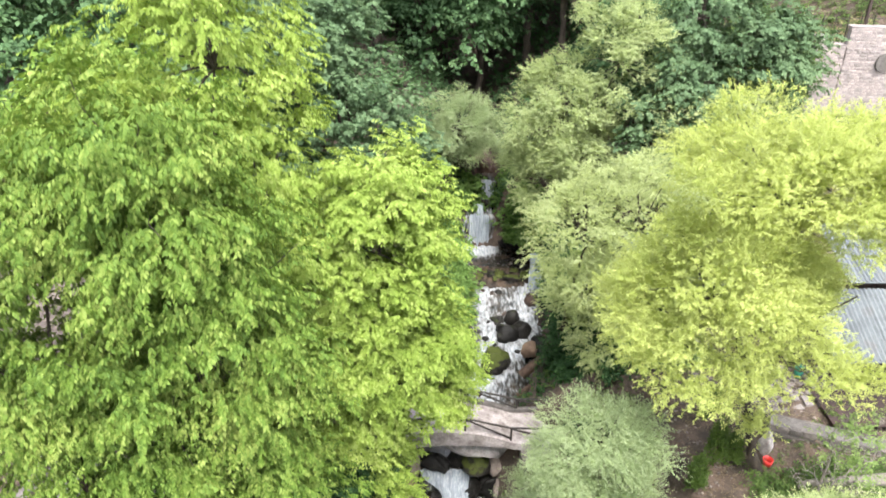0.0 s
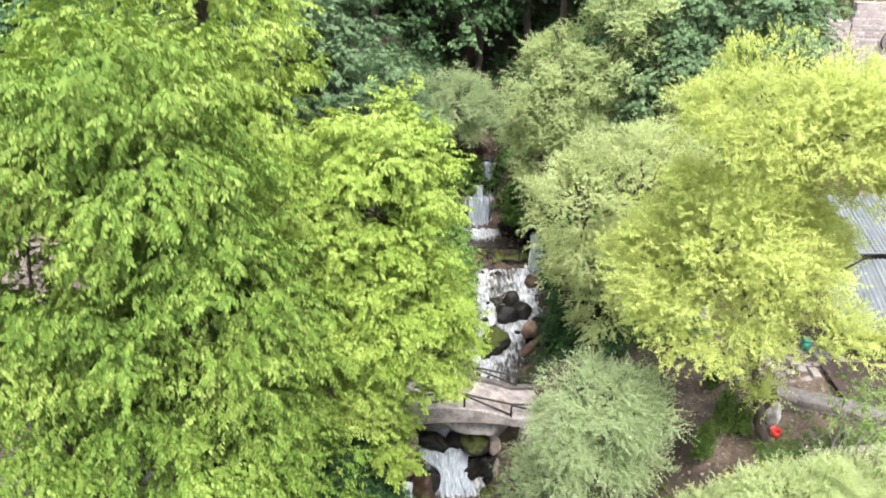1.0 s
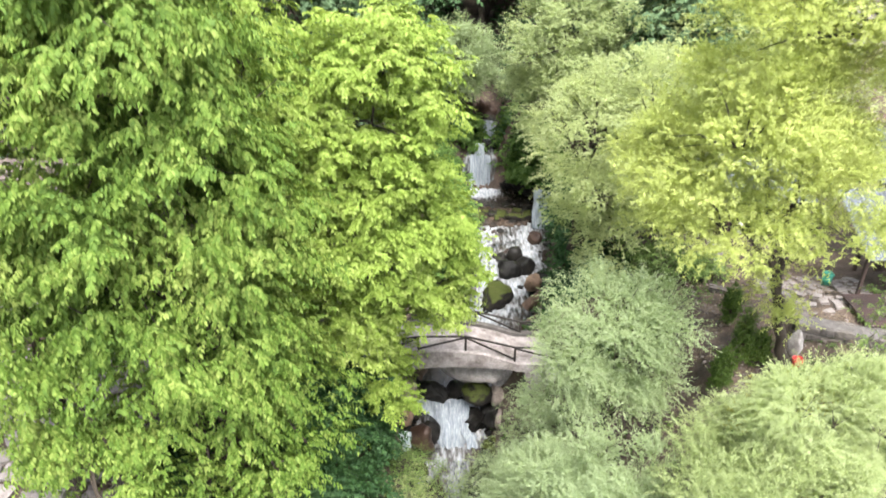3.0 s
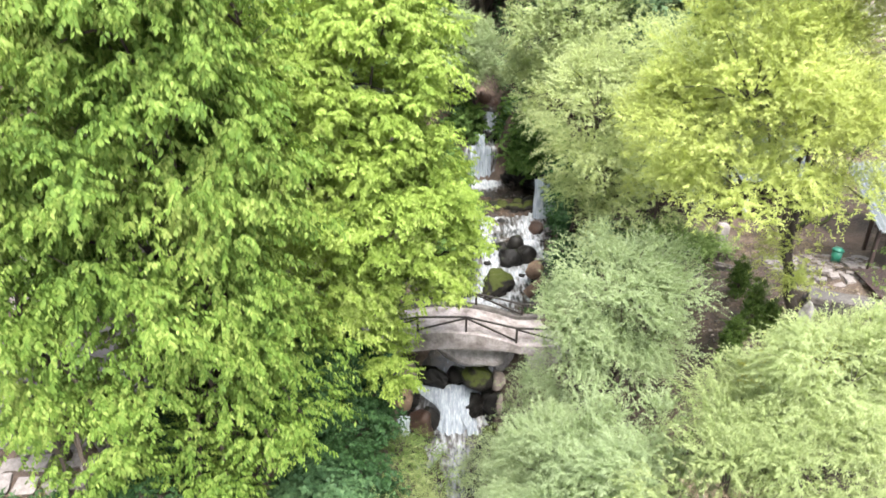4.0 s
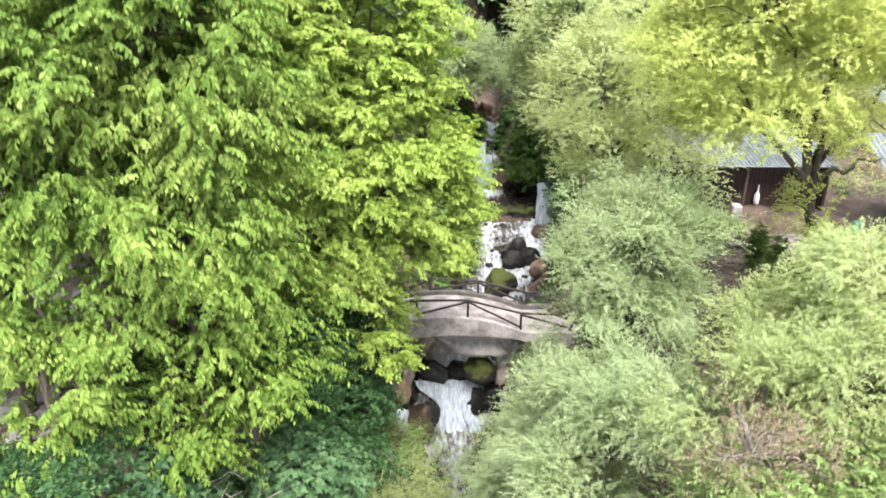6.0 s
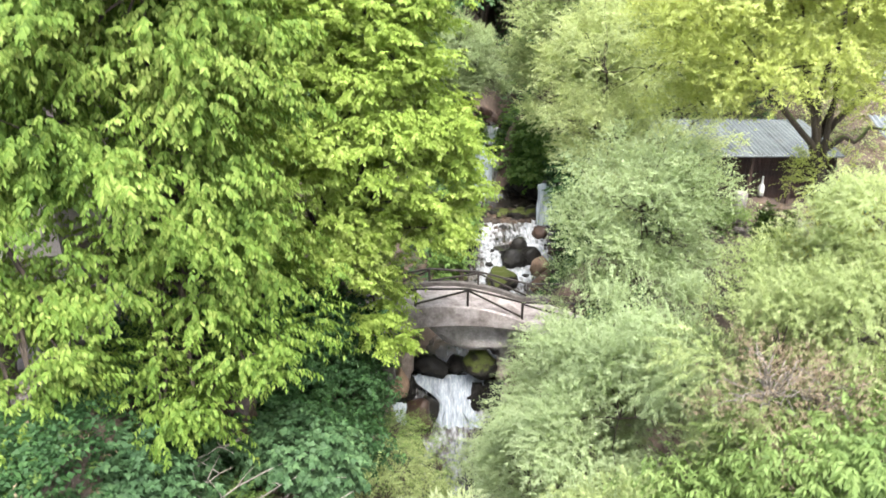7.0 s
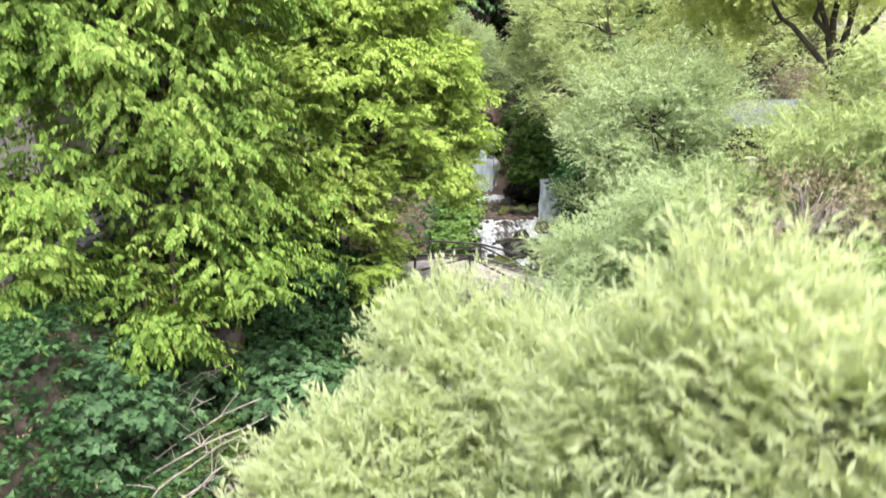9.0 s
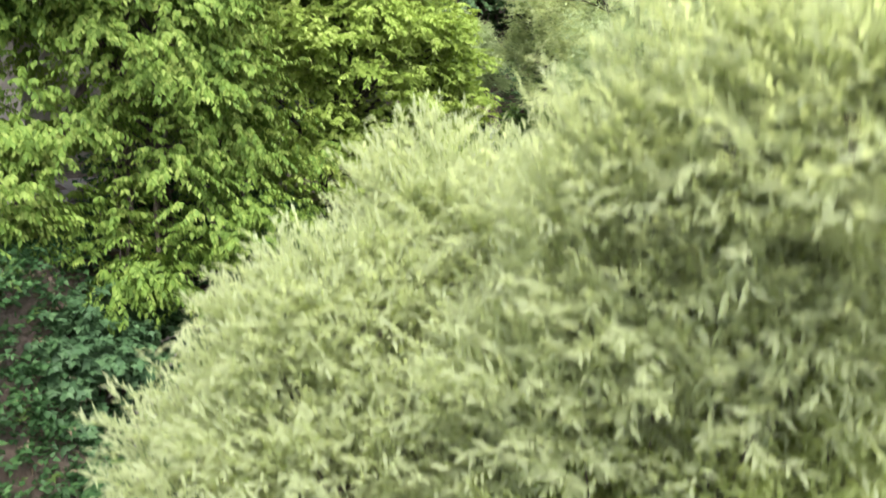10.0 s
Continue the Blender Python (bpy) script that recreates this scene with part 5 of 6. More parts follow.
bush("ivy_bank", "dark green ivy and ferns on the bank behind the footbridge", "plants", 7.4, 34.9, [(8.0, 34.9, 0.2, 1.1, 0.9, 1.1), (8.7, 34.6, 1.6, 1.1, 0.9, 1.1), (9.2, 35.0, 2.4, 1.3, 1.0, 1.1), (8.3, 36.4, -0.8, 0.8, 0.9, 1.0), (8.7, 37.0, 0.2, 1.1, 1.0, 1.2), (9.4, 33.4, 2.8, 1.1, 0.9, 0.9)], LEAF_IVY, 106, 2400, 0.2, 0.13)

bush("ivy_bank", "dark green ivy on the shaded bank across from the log", "plants", 0.4, 43.0, [(0.2, 40.4, -1.6, 1.1, 1.4, 1.3), (0.6, 43.6, -1.2, 1.1, 1.6, 1.4), (1.0, 47.0, -0.6, 1.1, 1.6, 1.4), (0.9, 50.4, 0.0, 1.2, 1.6, 1.5), (-0.4, 54.0, 0.6, 1.4, 1.6, 1.5)], LEAF_FERN, 107, 2600, 0.22, 0.14)

# conical garden shrubs on the terrace
for k, (x, y, h, rr, label) in enumerate([(11.0, 23.1, 2.0, 0.34, "clipped dark green oval thuja on the earth slope"), (12.15, 24.4, 2.6, 0.28, "narrow olive-green thuja on the terrace"), (13.05, 24.6, 1.6, 0.38, "olive-green thuja beside the willow trunk"), (12.9, 27.6, 2.0, 0.28, "narrow olive-green thuja on the terrace")]):
    z = gz(x, y)
    tree("thuja_shrub", label, "shrub", (x, y, z), (x, y, z + h * 0.6), [(x, y, z + h * 0.36, rr, rr, h * 0.4), (x, y, z + h * 0.66, rr * 0.7, rr * 0.7, h * 0.34)], LEAF_CONE, 110 + k, 900, trunk=0.05, per=9, length=0.16, bough=0.13, leaf=0.09, leaf_w=0.035, lift=0.9, hang=-0.4, fill=0.3, branches=10, group="thujas on the terrace")


# ---- dry branches ----
def dry_branches(label, x, y, n, seed, reach, up, lean=(0, 0)):
    r = np.random.default_rng(seed)
    z = gz(x, y)
    root = thing("dry_branches", (x, y, z), label, "branches")
    for k in range(n):
        a = r.uniform(0, 6.28)
        tip = (x + np.cos(a) * reach * r.uniform(0.4, 1) + lean[0], y + np.sin(a) * reach * r.uniform(0.4, 1) + lean[1], z + up * r.uniform(0.4, 1.1))
        p = bend((x + r.normal() * 0.2, y + r.normal() * 0.2, z - 0.1), tip, r.uniform(-0.2, 0.4), 7, r, 0.06)
        tubes = [tube_arrays(p, np.linspace(0.035, 0.008, 7), 6, 0.1, k)]
        for j in range(4):
            i = r.integers(2, 6)
            e = p[i] + r.normal(size=3) * np.array([0.5, 0.5, 0.35])
            tubes.append(tube_arrays(bend(p[i], e, 0.05, 4), np.linspace(0.014, 0.004, 4), 5))
        place("branch", tubes_mesh("branch", tubes), TWIG, root)
    return root


dry_branches("bare grey dry branches lying over the bramble", -6.4, 16.4, 11, 1, 2.6, 1.7, (-0.6, -0.3))
dry_branches("bare brown dry stalks standing in the bush", 6.6, 12.2, 14, 2, 0.9, 4.2)
dry_branches("tangle of bare fallen branches below the stone wall", 16.6, 22.6, 14, 3, 2.6, 1.4, (0.5, -0.4))
r = np.random.default_rng(21)
for k, (a, b) in enumerate([((-8.6, 15.9, -0.4), (-4.2, 18.6, 1.0)), ((-7.9, 15.8, -0.3), (-3.7, 18.4, 0.8)), ((-8.9, 16.0, 0.0), (-6.2, 18.0, 1.1)), ((-7.6, 15.2, -0.6), (-4.9, 16.4, 1.0)), ((-7.0, 15.0, -0.9), (-4.4, 16.9, 0.5)), ((-5.6, 16.4, -0.6), (-2.6, 17.8, 0.4)), ((-8.9, 17.4, 0.4), (-5.8, 18.4, 1.9)), ((-8.4, 17.0, 0.2), (-6.0, 18.8, 1.7)), ((-6.2, 18.0, -0.8), (-3.6, 19.0, 0.4))]):
    p = bend((a[0], a[1], min(a[2], gz(a[0], a[1]) + 0.1)), b, 0.25, 9, r, 0.06)
    tubes = [tube_arrays(p, np.linspace(0.036, 0.012, 9), 7, 0.1, k)]
    for j in range(6):
        i = r.integers(2, 8)
        tubes.append(tube_arrays(bend(p[i], p[i] + r.normal(size=3) * np.array([0.6, 0.6, 0.3]) + np.array([0, 0, 0.2]), 0.05, 4), np.linspace(0.02, 0.006, 4), 5))
    tagged(place("dead_branch", tubes_mesh("dead_branch", tubes), TWIG), "long bare grey dead branch lying on the scrub", "branch", "dead branches on the bank")
dry_branches("bare grey branches in the scrub by the stream", -2.6, 19.6, 8, 4, 1.8, 1.2)


def log(label, pts, radii, seed, mat):
    v = tube_arrays(pts, radii, 12, 0.05, seed)
    ob = place("fallen_log", tubes_mesh("fallen_log", [v]), mat)
    return tagged(ob, label, "log")


log("thick pale fallen trunk lying below the stone wall", bend((15.2, 22.8, gz(15.2, 22.8) + 0.2), (20.5, 22.4, gz(20.5, 22.4) + 0.4), 0.15, 9), np.linspace(0.2, 0.3, 9), 3, TWIG)
log("reddish brown barkless log leaning on the stream bank", bend((5.4, 40.2, -3.2), (8.2, 40.8, -1.0), 0.08, 8), np.linspace(0.36, 0.28, 8), 4, WOOD_WORN)
log("thin brown log lying below the leaning log", bend((5.0, 38.6, -3.7), (7.6, 39.2, -1.9), 0.05, 8), np.linspace(0.2, 0.14, 8), 5, WOOD_WORN)


# ---- terrace on the right bank: paving, stone wall, timber shed, tin roofs ----
def stones_wall(name, label, a, b, thick, high, size, seed, base=None, stone_mat=None, mortar_mat=None):
    """A wall of single rough stones in courses over a mortar core."""
    r = np.random.default_rng(seed)
    a, b = np.array(a, float), np.array(b, float)
    run = np.linalg.norm(b - a)
    d = (b - a) / run
    ang = math.atan2(d[1], d[0])
    z0 = base if base is not None else min(gz(*a), gz(*b)) - 0.3
    root = thing(name, (a[0], a[1], z0), label, "wall", kind="structure")
    mid = (a + b) / 2
    bm = bmesh.new()
    box(bm, mid[0], mid[1], z0 + high / 2 - 0.03, run - 0.04, thick - (0.0 if mortar_mat else 0.1), high - 0.06, 0.0, Matrix.Rotation(ang, 4, "Z"))
    part("core", bm, mortar_mat or MORTAR, root, "grey mortar")
    shapes = []
    for k in range(8):
        bm = bmesh.new()
        box(bm, 0, 0, 0, 1, 1, 1, 0.12)
        for v in bm.verts:
            v.co += Vector(r.normal(size=3) * 0.05)
        m = bpy.data.meshes.new("stone")
        bm.to_mesh(m)
        bm.free()
        m.materials.append(stone_mat or STONE)
        shapes.append(m)
    z = z0
    while z < z0 + high - 0.03:
        h = size * r.uniform(0.55, 0.8)
        h = min(h, z0 + high - z)
        s = -r.uniform(0, 0.15)
        while s < run - 0.05:
            w = min(size * r.uniform(0.8, 1.7), run - s)
            for side in (-1, 1):
                c = a + d * (s + w / 2) + np.array([-d[1], d[0]]) * side * (thick / 2 - size * 0.2)
                ob = new("stone", shapes[r.integers(0, 8)])
                ob.parent = root
                ob.matrix_parent_inverse = root.matrix_basis.inverted()
                ob.matrix_basis = Matrix.Translation((c[0], c[1], z + h / 2)) @ Matrix.Rotation(ang, 4, "Z") @ Matrix.Rotation(r.normal() * 0.035, 4, "Y") @ Matrix.Diagonal((w - 0.03, size * r.uniform(0.4, 0.55), (h - 0.025) * r.uniform(0.8, 1.05), 1))
            s += w
        z += h
    return root


def slabs(name, label, x0, x1, y0, y1, step, seed, zoff=0.05):
    """Irregular paving slabs laid on the ground."""
    r = np.random.default_rng(seed)
    root = thing(name, ((x0 + x1) / 2, (y0 + y1) / 2, gz((x0 + x1) / 2, (y0 + y1) / 2)), label, "paving", kind="structure")
    shapes = []
    for k in range(6):
        bm = bmesh.new()
        box(bm, 0, 0, 0, 1, 1, 1, 0.06)
        for v in bm.verts:
            v.co += Vector((r.normal() * 0.04, r.normal() * 0.04, r.normal() * 0.03))
        m = bpy.data.meshes.new("slab")
        bm.to_mesh(m)
        bm.free()
        m.materials.append(PAVING)
        shapes.append(m)
    for x in np.arange(x0, x1, step):
        for y in np.arange(y0, y1, step):
            cx, cy = x + step / 2 + r.normal() * 0.03, y + step / 2 + r.normal() * 0.03
            e = 1.0
            sx, sy = (gz(cx + e, cy) - gz(cx - e, cy)) / (2 * e), (gz(cx, cy + e) - gz(cx, cy - e)) / (2 * e)
            up = Vector((-sx, -sy, 1)).to_track_quat("Z", "Y").to_matrix().to_4x4()
            ob = new("slab", shapes[r.integers(0, 6)])
            ob.parent = root
            ob.matrix_parent_inverse = root.matrix_basis.inverted()
            ob.matrix_basis = Matrix.Translation((cx, cy, gz(cx, cy) + zoff - abs(r.normal()) * 0.03)) @ up @ Matrix.Rotation(r.normal() * 0.16, 4, "Z") @ Matrix.Diagonal(((step - 0.05) * r.uniform(0.72, 1.0), (step - 0.05) * r.uniform(0.72, 1.0), 0.14, 1))
    return root


stones_wall("stone_wall", "low rough stone retaining wall along the terrace", (15.2, 26.2), (23.5, 23.0), 0.9, 1.2, 0.55, 1)
undergrowth("dry_scrub", "pale brown dry scrub on the slope by the shed", 2600, 14, 14.5, 30, 31.5, 56, LEAF_DRY, 0.2, lambda x, y: (y > 42.4) | ((x < 20) & (y < 36.6)), 0.7, 9, 0.3)
undergrowth("scrub", "pale green scrub on the slope behind the sheds", 3200, 17, 15, 42, 40, 62, LEAF_OLIVE, 0.24, lambda x, y: (y > 42.6) | (x > 21.5), 1.3, 10, 0.35)
bush("golden_shrub", "slender shrub with golden yellow leaves behind the willow bush", "shrub", 9.8, 16.8, [(8.9, 16.2, 8.4, 0.8, 0.6, 0.7), (9.8, 16.6, 9.0, 0.8, 0.6, 0.7), (10.8, 16.9, 9.1, 0.7, 0.6, 0.6)], LEAF_GOLD, 105, 240, 0.12, 0.06, bough=0.35, length=0.35)
undergrowth("grass", "green weeds on the hillside above the yard wall", 5200, 18, 23, 44, 58.6, 80, LEAF_LOW, 0.35, lambda x, y: x > 20, 0.8, 8, 0.35)
undergrowth("leaf_litter", "dead brown stems and leaves on the slope below the yard", 500, 15, -12.5, -3.5, 10, 17.5, LEAF_DRY, 0.17, lambda x, y: bank(1.2, 12)(x, y), 0.5, 8, 0.3)
undergrowth("leaf_litter", "reddish brown litter and dry twigs under the dead branches", 650, 23, -7.1, -2.9, 15.6, 21.6, LEAF_DRY, 0.14, lambda x, y: ((x + 5.0) / 2.0) ** 2 + ((y - 18.6) / 2.9) ** 2 < 1, 0.35, 8, 0.3)
undergrowth("ivy", "dark green ivy covering the slope below the yard", 9000, 16, -13.5, -3.0, 11, 21, LEAF_IVY, 0.2, lambda x, y: bank(1.2, 13)(x, y) & ~((x < -10.1) & (y > 16)) & (((x + 5.0) / 1.8) ** 2 + ((y - 18.6) / 2.6) ** 2 > 1), 0.6, 9, 0.6)
undergrowth("weeds", "low weeds and dry stems on the earth terrace", 1500, 12, 8.6, 19.5, 19, 36, LEAF_LOW, 0.14, lambda x, y: ~((x > 14.3) & (y > 26)) & ~((x > 9.8) & (x < 13.5) & (y > 21.5) & (y < 30)), 0.45)
undergrowth("dry_scrub", "dry brown stems and weeds scattered over the terrace", 1700, 19, 9.6, 19.5, 20.5, 35, LEAF_DRY, 0.16, lambda x, y: (np.sin(x * 1.9) * np.sin(y * 1.3) > -0.2) & ~((x > 9.9) & (x < 11.0) & (y < 27)), 0.6, 8, 0.22)
SAPLING = "slender grey sapling with few yellow-green leaves"
for k, (x, y, h) in enumerate([(15.3, 21.6, 4.6), (16.9, 21.9, 4.2), (16.2, 20.8, 3.4)]):
    z = gz(x, y)
    tree("sapling", SAPLING, "sapling", (x, y, z), (x + 0.1, y, z + h * 0.6), [(x + 0.2, y, z + h, 0.5, 0.4, 0.5), (x - 0.3, y + 0.1, z + h * 0.8, 0.4, 0.4, 0.4), (x + 0.5, y, z + h * 0.7, 0.4, 0.3, 0.3)], LEAF_SHRUB, 130 + k, 70, trunk=0.05, per=8, length=0.4, bough=0.4, leaf=0.15, leaf_w=0.07, lift=0.3, hang=0.3, fill=0.1, bark=TWIG, branches=16, group="saplings below the stone wall")
undergrowth("scrub", "dark tangled scrub below the stone wall", 2600, 22, 13.4, 21, 18.2, 23.6, LEAF_LOW, 0.2, lambda x, y: x > 0, 0.7, 9, 0.4)
dry_branches("tangle of bare grey branches in the scrub", 15.6, 21.2, 16, 5, 2.2, 1.6)
rock("boulder", "upright pale grey rock beside the willow trunk", 14.75, 25.0, gz(14.75, 25.0) + 0.45, 0.4, 0.35, 0.8, ROCK_GREY, 35)
RUBBLE = grainy("pale_rubble", [(0.3, (0.06, 0.047, 0.04)), (0.7, (0.24, 0.205, 0.185))], 1.5, 9, 0.9, 0.4, vary=0.4, island=True)
pebbles("rubble", "loose pale stones scattered over the earth slope", 900, 13, 14.0, 27.0, 5.0, 7.0, 0.025, 0.1, RUBBLE, lambda x, y: gz(x, y) + 0.02)
slabs("paved_path", "pale paved path on the terrace", 15.4, 20.2, 27.2, 31.4, 0.5, 2, 0.0)
stones_wall("stone_wall", "low white stone border by the shed", (13.4, 31.4), (16.6, 29.6), 0.4, 0.6, 0.3, 4)
bm = bmesh.new()
box(bm, 14.3, 33.6, gz(14.3, 33.6) + 0.75, 0.5, 0.5, 1.6, 0.06)
tagged(part("concrete_pillar", bm, CONCRETE), "short pale concrete pillar beside the shed", "pillar")


def tin_roof(root, x0, x1, y0, z0, y1, z1, sheet=0.95):
    """Ribbed metal sheets side by side from the eaves (y0, z0) to the ridge (y1, z1)."""
    n = int(round((x1 - x0) / sheet))
    for k in range(n):
        bm = bmesh.new()
        w = (x1 - x0) / n
        cols = 25
        rows = []
        lift = 0.012 * (k % 2)
        for j, (y, z) in enumerate(((y0, z0), (y1, z1))):
            rows.append([bm.verts.new((x0 + k * w + w * 1.03 * i / (cols - 1), y, z + lift + 0.035 * math.sin(i / (cols - 1) * 2 * math.pi * 4))) for i in range(cols)])
        for i in range(cols - 1):
            bm.faces.new((rows[0][i], rows[0][i + 1], rows[1][i + 1], rows[1][i]))
        bmesh.ops.recalc_face_normals(bm, faces=bm.faces)
        part("roof_sheet", bm, TIN, root)


def timber_shed(label, x0, x1, y0, y1, floor, eaves, ridge, doors=True):
    """A timber lean-to of upright boards under ribbed tin sheets; with doors its front is boarded too."""
    root = thing("timber_shed", ((x0 + x1) / 2, (y0 + y1) / 2, floor), label, "shed")
    x = x0 if doors else x0 + 2.6
    while x < x1 - 0.05:
        bm = bmesh.new()
        box(bm, x + 0.1, y1 - 0.1, (floor + ridge) / 2 - 0.1, 0.19, 0.05, ridge - floor - 0.2, 0.008)
        part("board", bm, WOOD_DARK, root)
        x += 0.2
    for xx in ((x0 + 0.05, x1 - 0.05) if doors else (x1 - 0.05,)):
        for k in range(int((y1 - y0 - 0.5) / 0.2)):
            yy = y1 - 0.25 - k * 0.2
            top = ridge + (eaves - ridge) * (y1 - yy) / (y1 - y0) - 0.12
            bm = bmesh.new()
            box(bm, xx, yy, (floor + top) / 2, 0.05, 0.19, top - floor, 0.008)
            part("board", bm, WOOD_DARK, root)
    x = x0 + 0.1
    while doors and x < x1 - 0.15:
        bm = bmesh.new()
        box(bm, x + 0.1, y0 + 1.25, (floor + eaves) / 2 - 0.1, 0.19, 0.05, eaves - floor - 0.2, 0.008)
        part("board", bm, WOOD_RED, root)
        x += 0.2
    n = max(2, int((x1 - x0) / 2.2))
    for k in range(n + 1):
        bm = bmesh.new()
        xx = x0 + 0.1 + (x1 - x0 - 0.2) * k / n
        box(bm, xx, y0 + 0.35, (floor + eaves) / 2 - 0.08, 0.15, 0.15, eaves - floor - 0.1, 0.015)
        part("post", bm, WOOD_DARK, root)
    bm = bmesh.new()
    beam(bm, (x0, y0 + 0.35, eaves - 0.1), (x1, y0 + 0.35, eaves - 0.1), 0.12, 0.16)
    part("eaves_beam", bm, WOOD_DARK, root)
    bm = bmesh.new()
    beam(bm, (x0 - 0.1, y0 - 0.06, eaves - 0.03), (x1 + 0.1, y0 - 0.06, eaves - 0.03), 0.1, 0.1, 0.02)
    part("gutter", bm, TIN, root, "pale metal gutter")
    tin_roof(root, x0 - 0.15, x1 + 0.15, y0, eaves, y1 + 0.3, ridge)
    return root


timber_shed("dark timber shed with a weathered tin roof behind the willow", 11.8, 20.6, 37.0, 42.0, gz(14.5, 38), 5.9, 6.7)
timber_shed("timber terrace shelter under a blue-grey ribbed tin roof", 18.7, 26.0, 28.0, 31.6, gz(20, 29) - 0.1, 7.4, 9.0, False)
timber_shed("timber shelter with a pale blue tin roof further back", 21.2, 29.0, 32.6, 36.6, gz(22, 34) - 0.1, 9.0, 10.2, False)
# Plain white bottle-shaped form in front of the shed boards.
bm = bmesh.new()
rings = [(0.02, 0.0), (0.12, 0.02), (0.15, 0.25), (0.13, 0.42), (0.05, 0.56), (0.045, 0.78), (0.055, 0.82)]
loops = [[bm.verts.new((r * math.cos(k * math.pi / 6), r * math.sin(k * math.pi / 6), z)) for k in range(12)] for r, z in rings]
for lo, hi in zip(loops[:-1], loops[1:]):
    for k in range(12):
        bm.faces.new((lo[k], lo[(k + 1) % 12], hi[(k + 1) % 12], hi[k]))
bm.faces.new(loops[0][::-1])
bm.faces.new(loops[-1])
bottle_form = part("jug", bm, WHITE_CLOTH, None, smooth=True)
bottle_form.matrix_basis = Matrix.Translation((17.2, 38.0, gz(17.2, 38.0) + 0.02)) @ Matrix.Diagonal((1.1, 1.1, 1.35, 1))
tagged(bottle_form, "tall white bottle-shaped form standing before the shed boards", "jug")
deck = thing("timber_deck", (20.5, 27.0, gz(20.5, 27.0)), "red-brown wooden plank deck behind the stone wall", "deck")
for k in range(16):
    bm = bmesh.new()
    box(bm, 21.2, 25.75 + k * 0.16, 5.42, 6.4, 0.145, 0.05, 0.006)
    part("plank", bm, WOOD_RED, deck)
for x in (18.2, 20.2, 22.2, 24.2):
    bm = bmesh.new()
    box(bm, x, 27.0, 5.08, 0.12, 2.5, 0.6, 0.01)
    part("joist", bm, WOOD_DARK, deck)

# bucket, bin and sheet
bm = bmesh.new()
bmesh.ops.create_cone(bm, segments=20, radius1=0.17, radius2=0.23, depth=0.4, cap_ends=False, matrix=Matrix.Translation((0, 0, 0.2)))
bmesh.ops.create_circle(bm, cap_ends=True, segments=20, radius=0.168, matrix=Matrix.Translation((0, 0, 0.01)))
bmesh.ops.solidify(bm, geom=bm.faces[:], thickness=0.015)
bucket = part("bucket", bm, RED_PLASTIC, None, smooth=True)
bucket.matrix_basis = Matrix.Translation((14.5, 24.2, gz(14.5, 24.2)))
tagged(bucket, "red plastic bucket standing below the stone wall", "bucket")
v = tube_arrays(bend((14.28, 24.2, gz(14.5, 24.2) + 0.38), (14.72, 24.2, gz(14.5, 24.2) + 0.38), 0.2, 9), [0.008] * 9, 6)
place("handle", tubes_mesh("handle", [v]), GREY_METAL, bucket, "thin metal carrying handle")
can = thing("waste_bin", (18.3, 30.1, gz(18.3, 30.1)), "green plastic bin on the paved terrace", "bin")
bm = bmesh.new()
bmesh.ops.create_cone(bm, cap_ends=True, segments=20, radius1=0.2, radius2=0.25, depth=0.6, matrix=Matrix.Translation((18.3, 30.1, gz(18.3, 30.1) + 0.33)))
part("body", bm, GREEN_PLASTIC, can, smooth=True)
bm = bmesh.new()
bmesh.ops.create_cone(bm, cap_ends=True, segments=20, radius1=0.28, radius2=0.16, depth=0.12, matrix=Matrix.Translation((18.3, 30.1, gz(18.3, 30.1) + 0.69)))
part("lid", bm, GREEN_PLASTIC, can, smooth=True)

# ---- stone house and yard wall high on the right ----
stones_wall("stone_wall", "pale stone yard wall beside the gate pillar", (29.4, 58.2), (31.3, 57.9), 0.8, 5.6, 0.36, 6, 9.6, STONE_PALE, MORTAR_PALE)
stones_wall("stone_wall", "tall pale stone yard wall with a rounded niche", (31.35, 57.85), (37.5, 57.0), 0.8, 7.0, 0.36, 16, 9.6, STONE_PALE, MORTAR_PALE)
bm = bmesh.new()
bmesh.ops.create_cone(bm, cap_ends=True, segments=24, radius1=0.75, radius2=0.75, depth=0.2, matrix=Matrix.Translation((34.3, 57.0, 13.9)) @ Matrix.Rotation(radians(90), 4, "X"))
tagged(part("wall_niche", bm, MORTAR), "shallow round stone niche in the yard wall", "niche", kind="structure")
bm = bmesh.new()
box(bm, 29.3, 58.2, 15.0, 0.9, 0.9, 1.6, 0.08)
tagged(part("gate_pillar", bm, MORTAR_PALE), "square pale stone gate pillar", "pillar")
fence = thing("fence", (32, 60, 14.0), "dark wire and post fence above the yard wall", "fence")
for k in range(8):
    bm = bmesh.new()
    box(bm, 29.8 + k * 1.0, 59.2, 16.2, 0.07, 0.07, 1.7, 0.01)
    part("post", bm, GREY_METAL, fence)
for zz in (15.8, 16.3, 16.8):
    bm = bmesh.new()
    beam(bm, (29.8, 59.2, zz), (36.8, 59.2, zz), 0.04)
    part("rail", bm, GREY_METAL, fence)
bm = bmesh.new()
box(bm, 33.6, 60.0, 17.2, 0.22, 0.22, 4.4, 0.02)
tagged(part("timber_post", bm, WOOD_DARK), "tall dark timber post beside the yard wall", "post")
undergrowth("dry_grass", "straw-coloured dry grass on the slope above the wall", 3600, 8, 25, 38, 59.5, 68, DRY_GRASS, 0.22, lambda x, y: x > 0, 0.6, 8, 0.15)

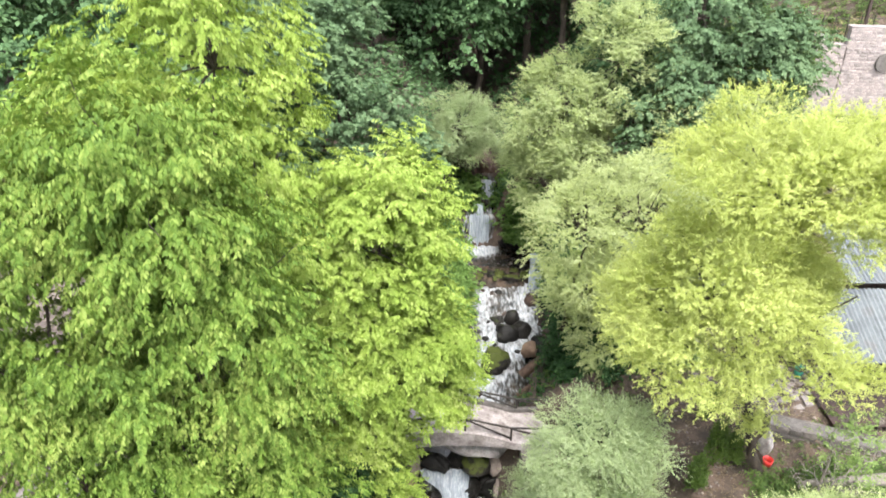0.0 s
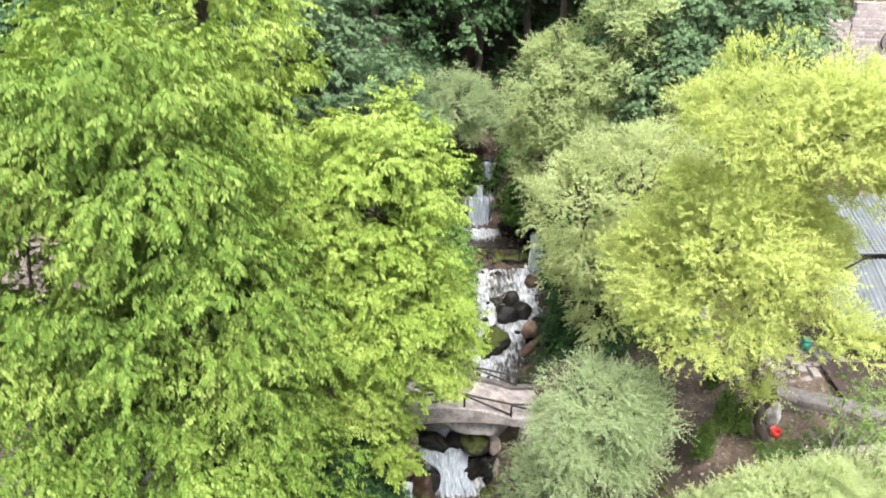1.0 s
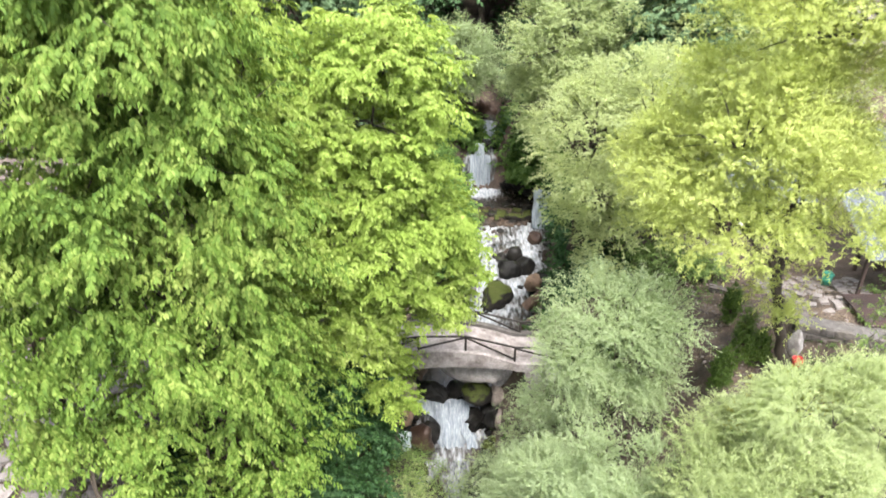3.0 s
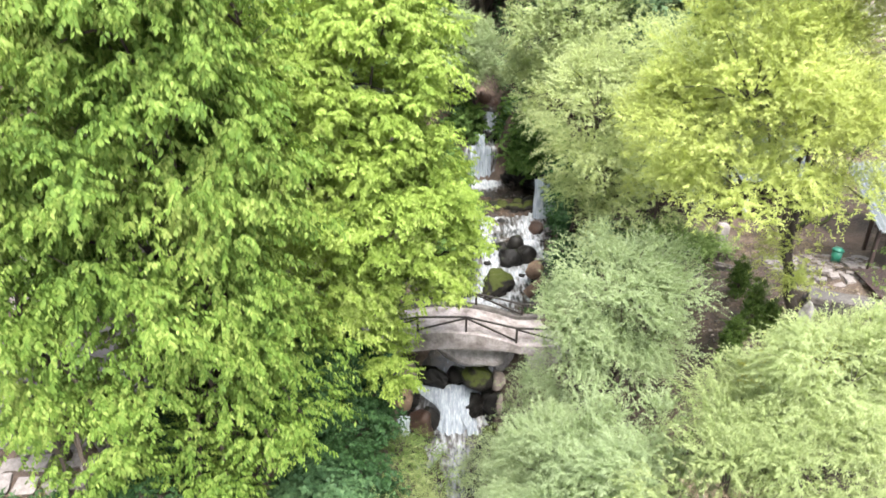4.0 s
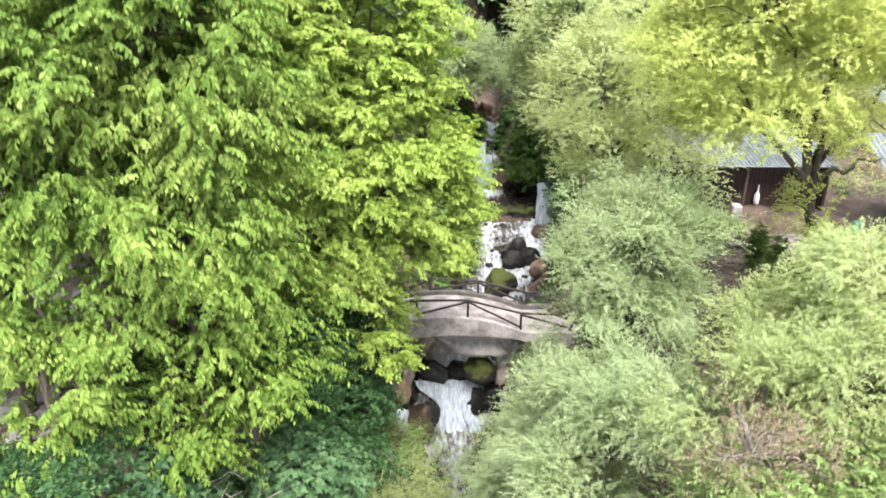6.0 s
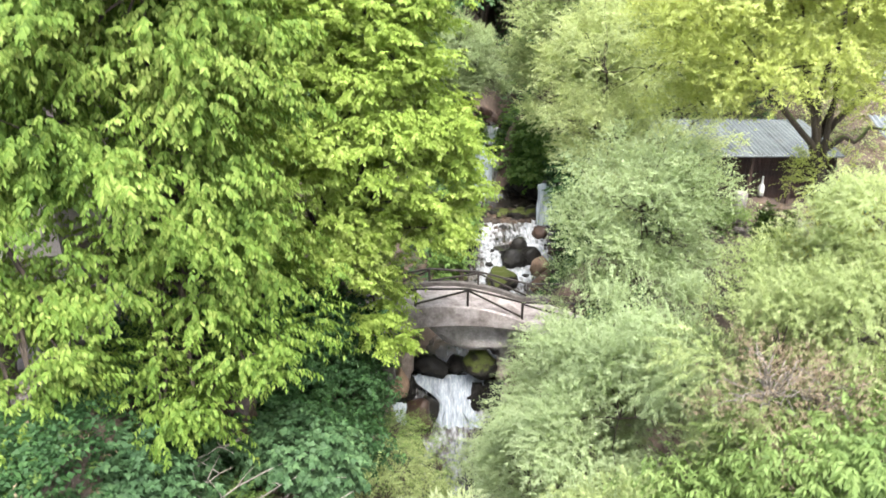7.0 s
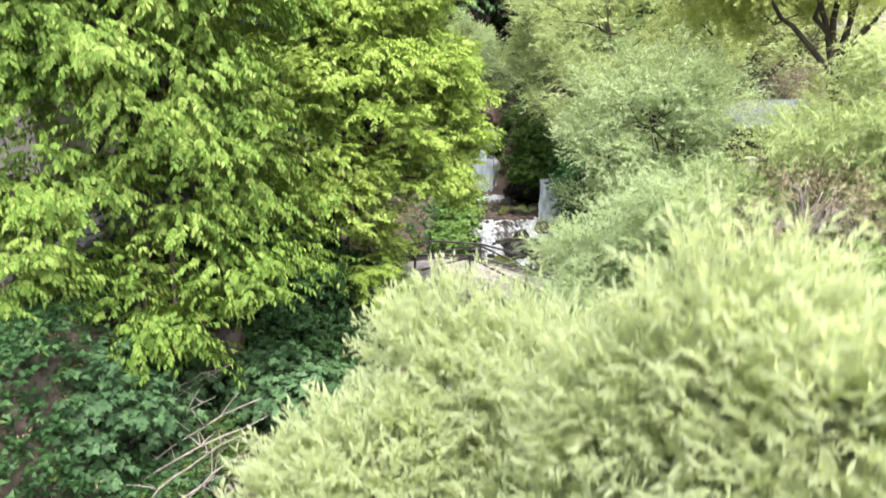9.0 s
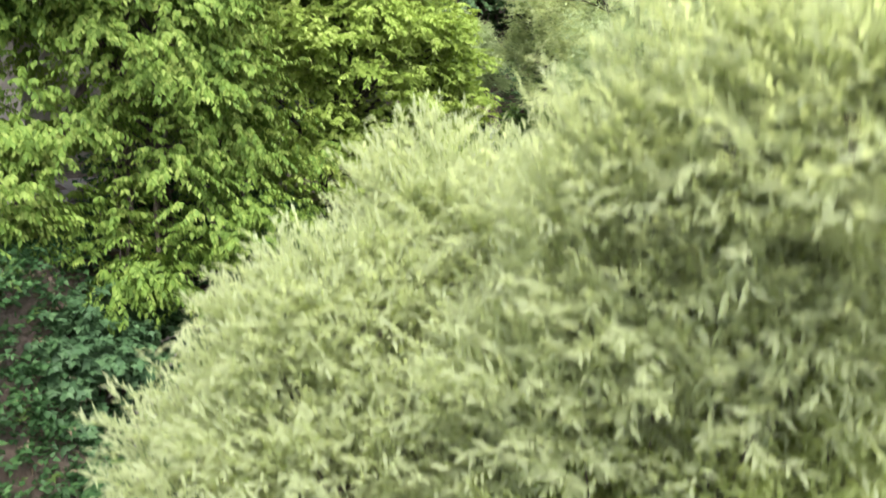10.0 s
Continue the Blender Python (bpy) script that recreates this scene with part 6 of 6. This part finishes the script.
# ---- left bank: paved yard and house ----
slabs("paved_yard", "pale worn paving on the bank", -18.6, -10.5, 16.2, 24.6, 0.9, 7)
stones_wall("stone_wall", "rough grey stone wall edging the paved yard", (-10.6, 16.4), (-10.2, 24.0), 0.5, 1.6, 0.4, 8, gz(-11.5, 20) - 1.2)
house = thing("house", (-19, 30, 4.2), "cream plastered house with a clay tile roof behind the trees", "house")
for nm, cx, sx in (("wall", -19.9, 7.6), ("wall", -14.95, 0.5)):
    bm = bmesh.new()
    box(bm, cx, 26.6, 6.6, sx, 0.35, 5.2)
    part(nm, bm, PLASTER, house)
for zz, hh in ((5.9, 3.8), (9.1, 0.4)):
    bm = bmesh.new()
    box(bm, -15.65, 26.6, zz, 0.9, 0.35, hh)
    part("wall", bm, PLASTER, house)
for cx, cy, sx, sy in ((-14.87, 30.0, 0.35, 6.4), (-23.5, 30.0, 0.35, 6.4), (-19.2, 33.4, 9.0, 0.35)):
    bm = bmesh.new()
    box(bm, cx, cy, 6.6, sx, sy, 5.2)
    part("wall", bm, PLASTER, house)
bm = bmesh.new()
for cx, cz, sx, sz in ((-16.06, 8.35, 0.08, 1.1), (-15.24, 8.35, 0.08, 1.1), (-15.65, 7.84, 0.9, 0.08), (-15.65, 8.86, 0.9, 0.08)):
    box(bm, cx, 26.48, cz, sx, 0.1, sz, 0.01)
win = part("window", bm, WOOD_DARK, house, "dark wooden window frame")
bm = bmesh.new()
box(bm, -15.65, 26.55, 8.35, 0.76, 0.02, 0.96)
part("pane", bm, DARK_GLASS, win)
rr = np.random.default_rng(3)
bm = bmesh.new()
box(bm, 0, 0, 0, 0.3, 0.42, 0.05, 0.015)
tile_mesh = bpy.data.meshes.new("roof_tile")
bm.to_mesh(tile_mesh)
bm.free()
tile_mesh.materials.append(CLAY)
bm = bmesh.new()
box(bm, -19.2, 28.1, 10.2, 9.8, 4.5, 0.12, 0, Matrix.Rotation(radians(24), 4, "X"))
roof = part("roof", bm, CLAY, house)
bm = bmesh.new()
box(bm, -19.2, 31.9, 10.2, 9.8, 4.5, 0.12, 0, Matrix.Rotation(radians(-24), 4, "X"))
part("roof", bm, CLAY, house)
for i in range(9):
    for j in range(30):
        ob = new("roof_tile", tile_mesh)
        ob.parent = roof
        s = -2.1 + i * 0.4
        ob.matrix_basis = Matrix.Translation((-23.9 + j * 0.31, 28.1 + s * math.cos(radians(24)), 10.2 + s * math.sin(radians(24)) + 0.1)) @ Matrix.Rotation(radians(24 - 4), 4, "X") @ Matrix.Rotation(rr.normal() * 0.02, 4, "Z")
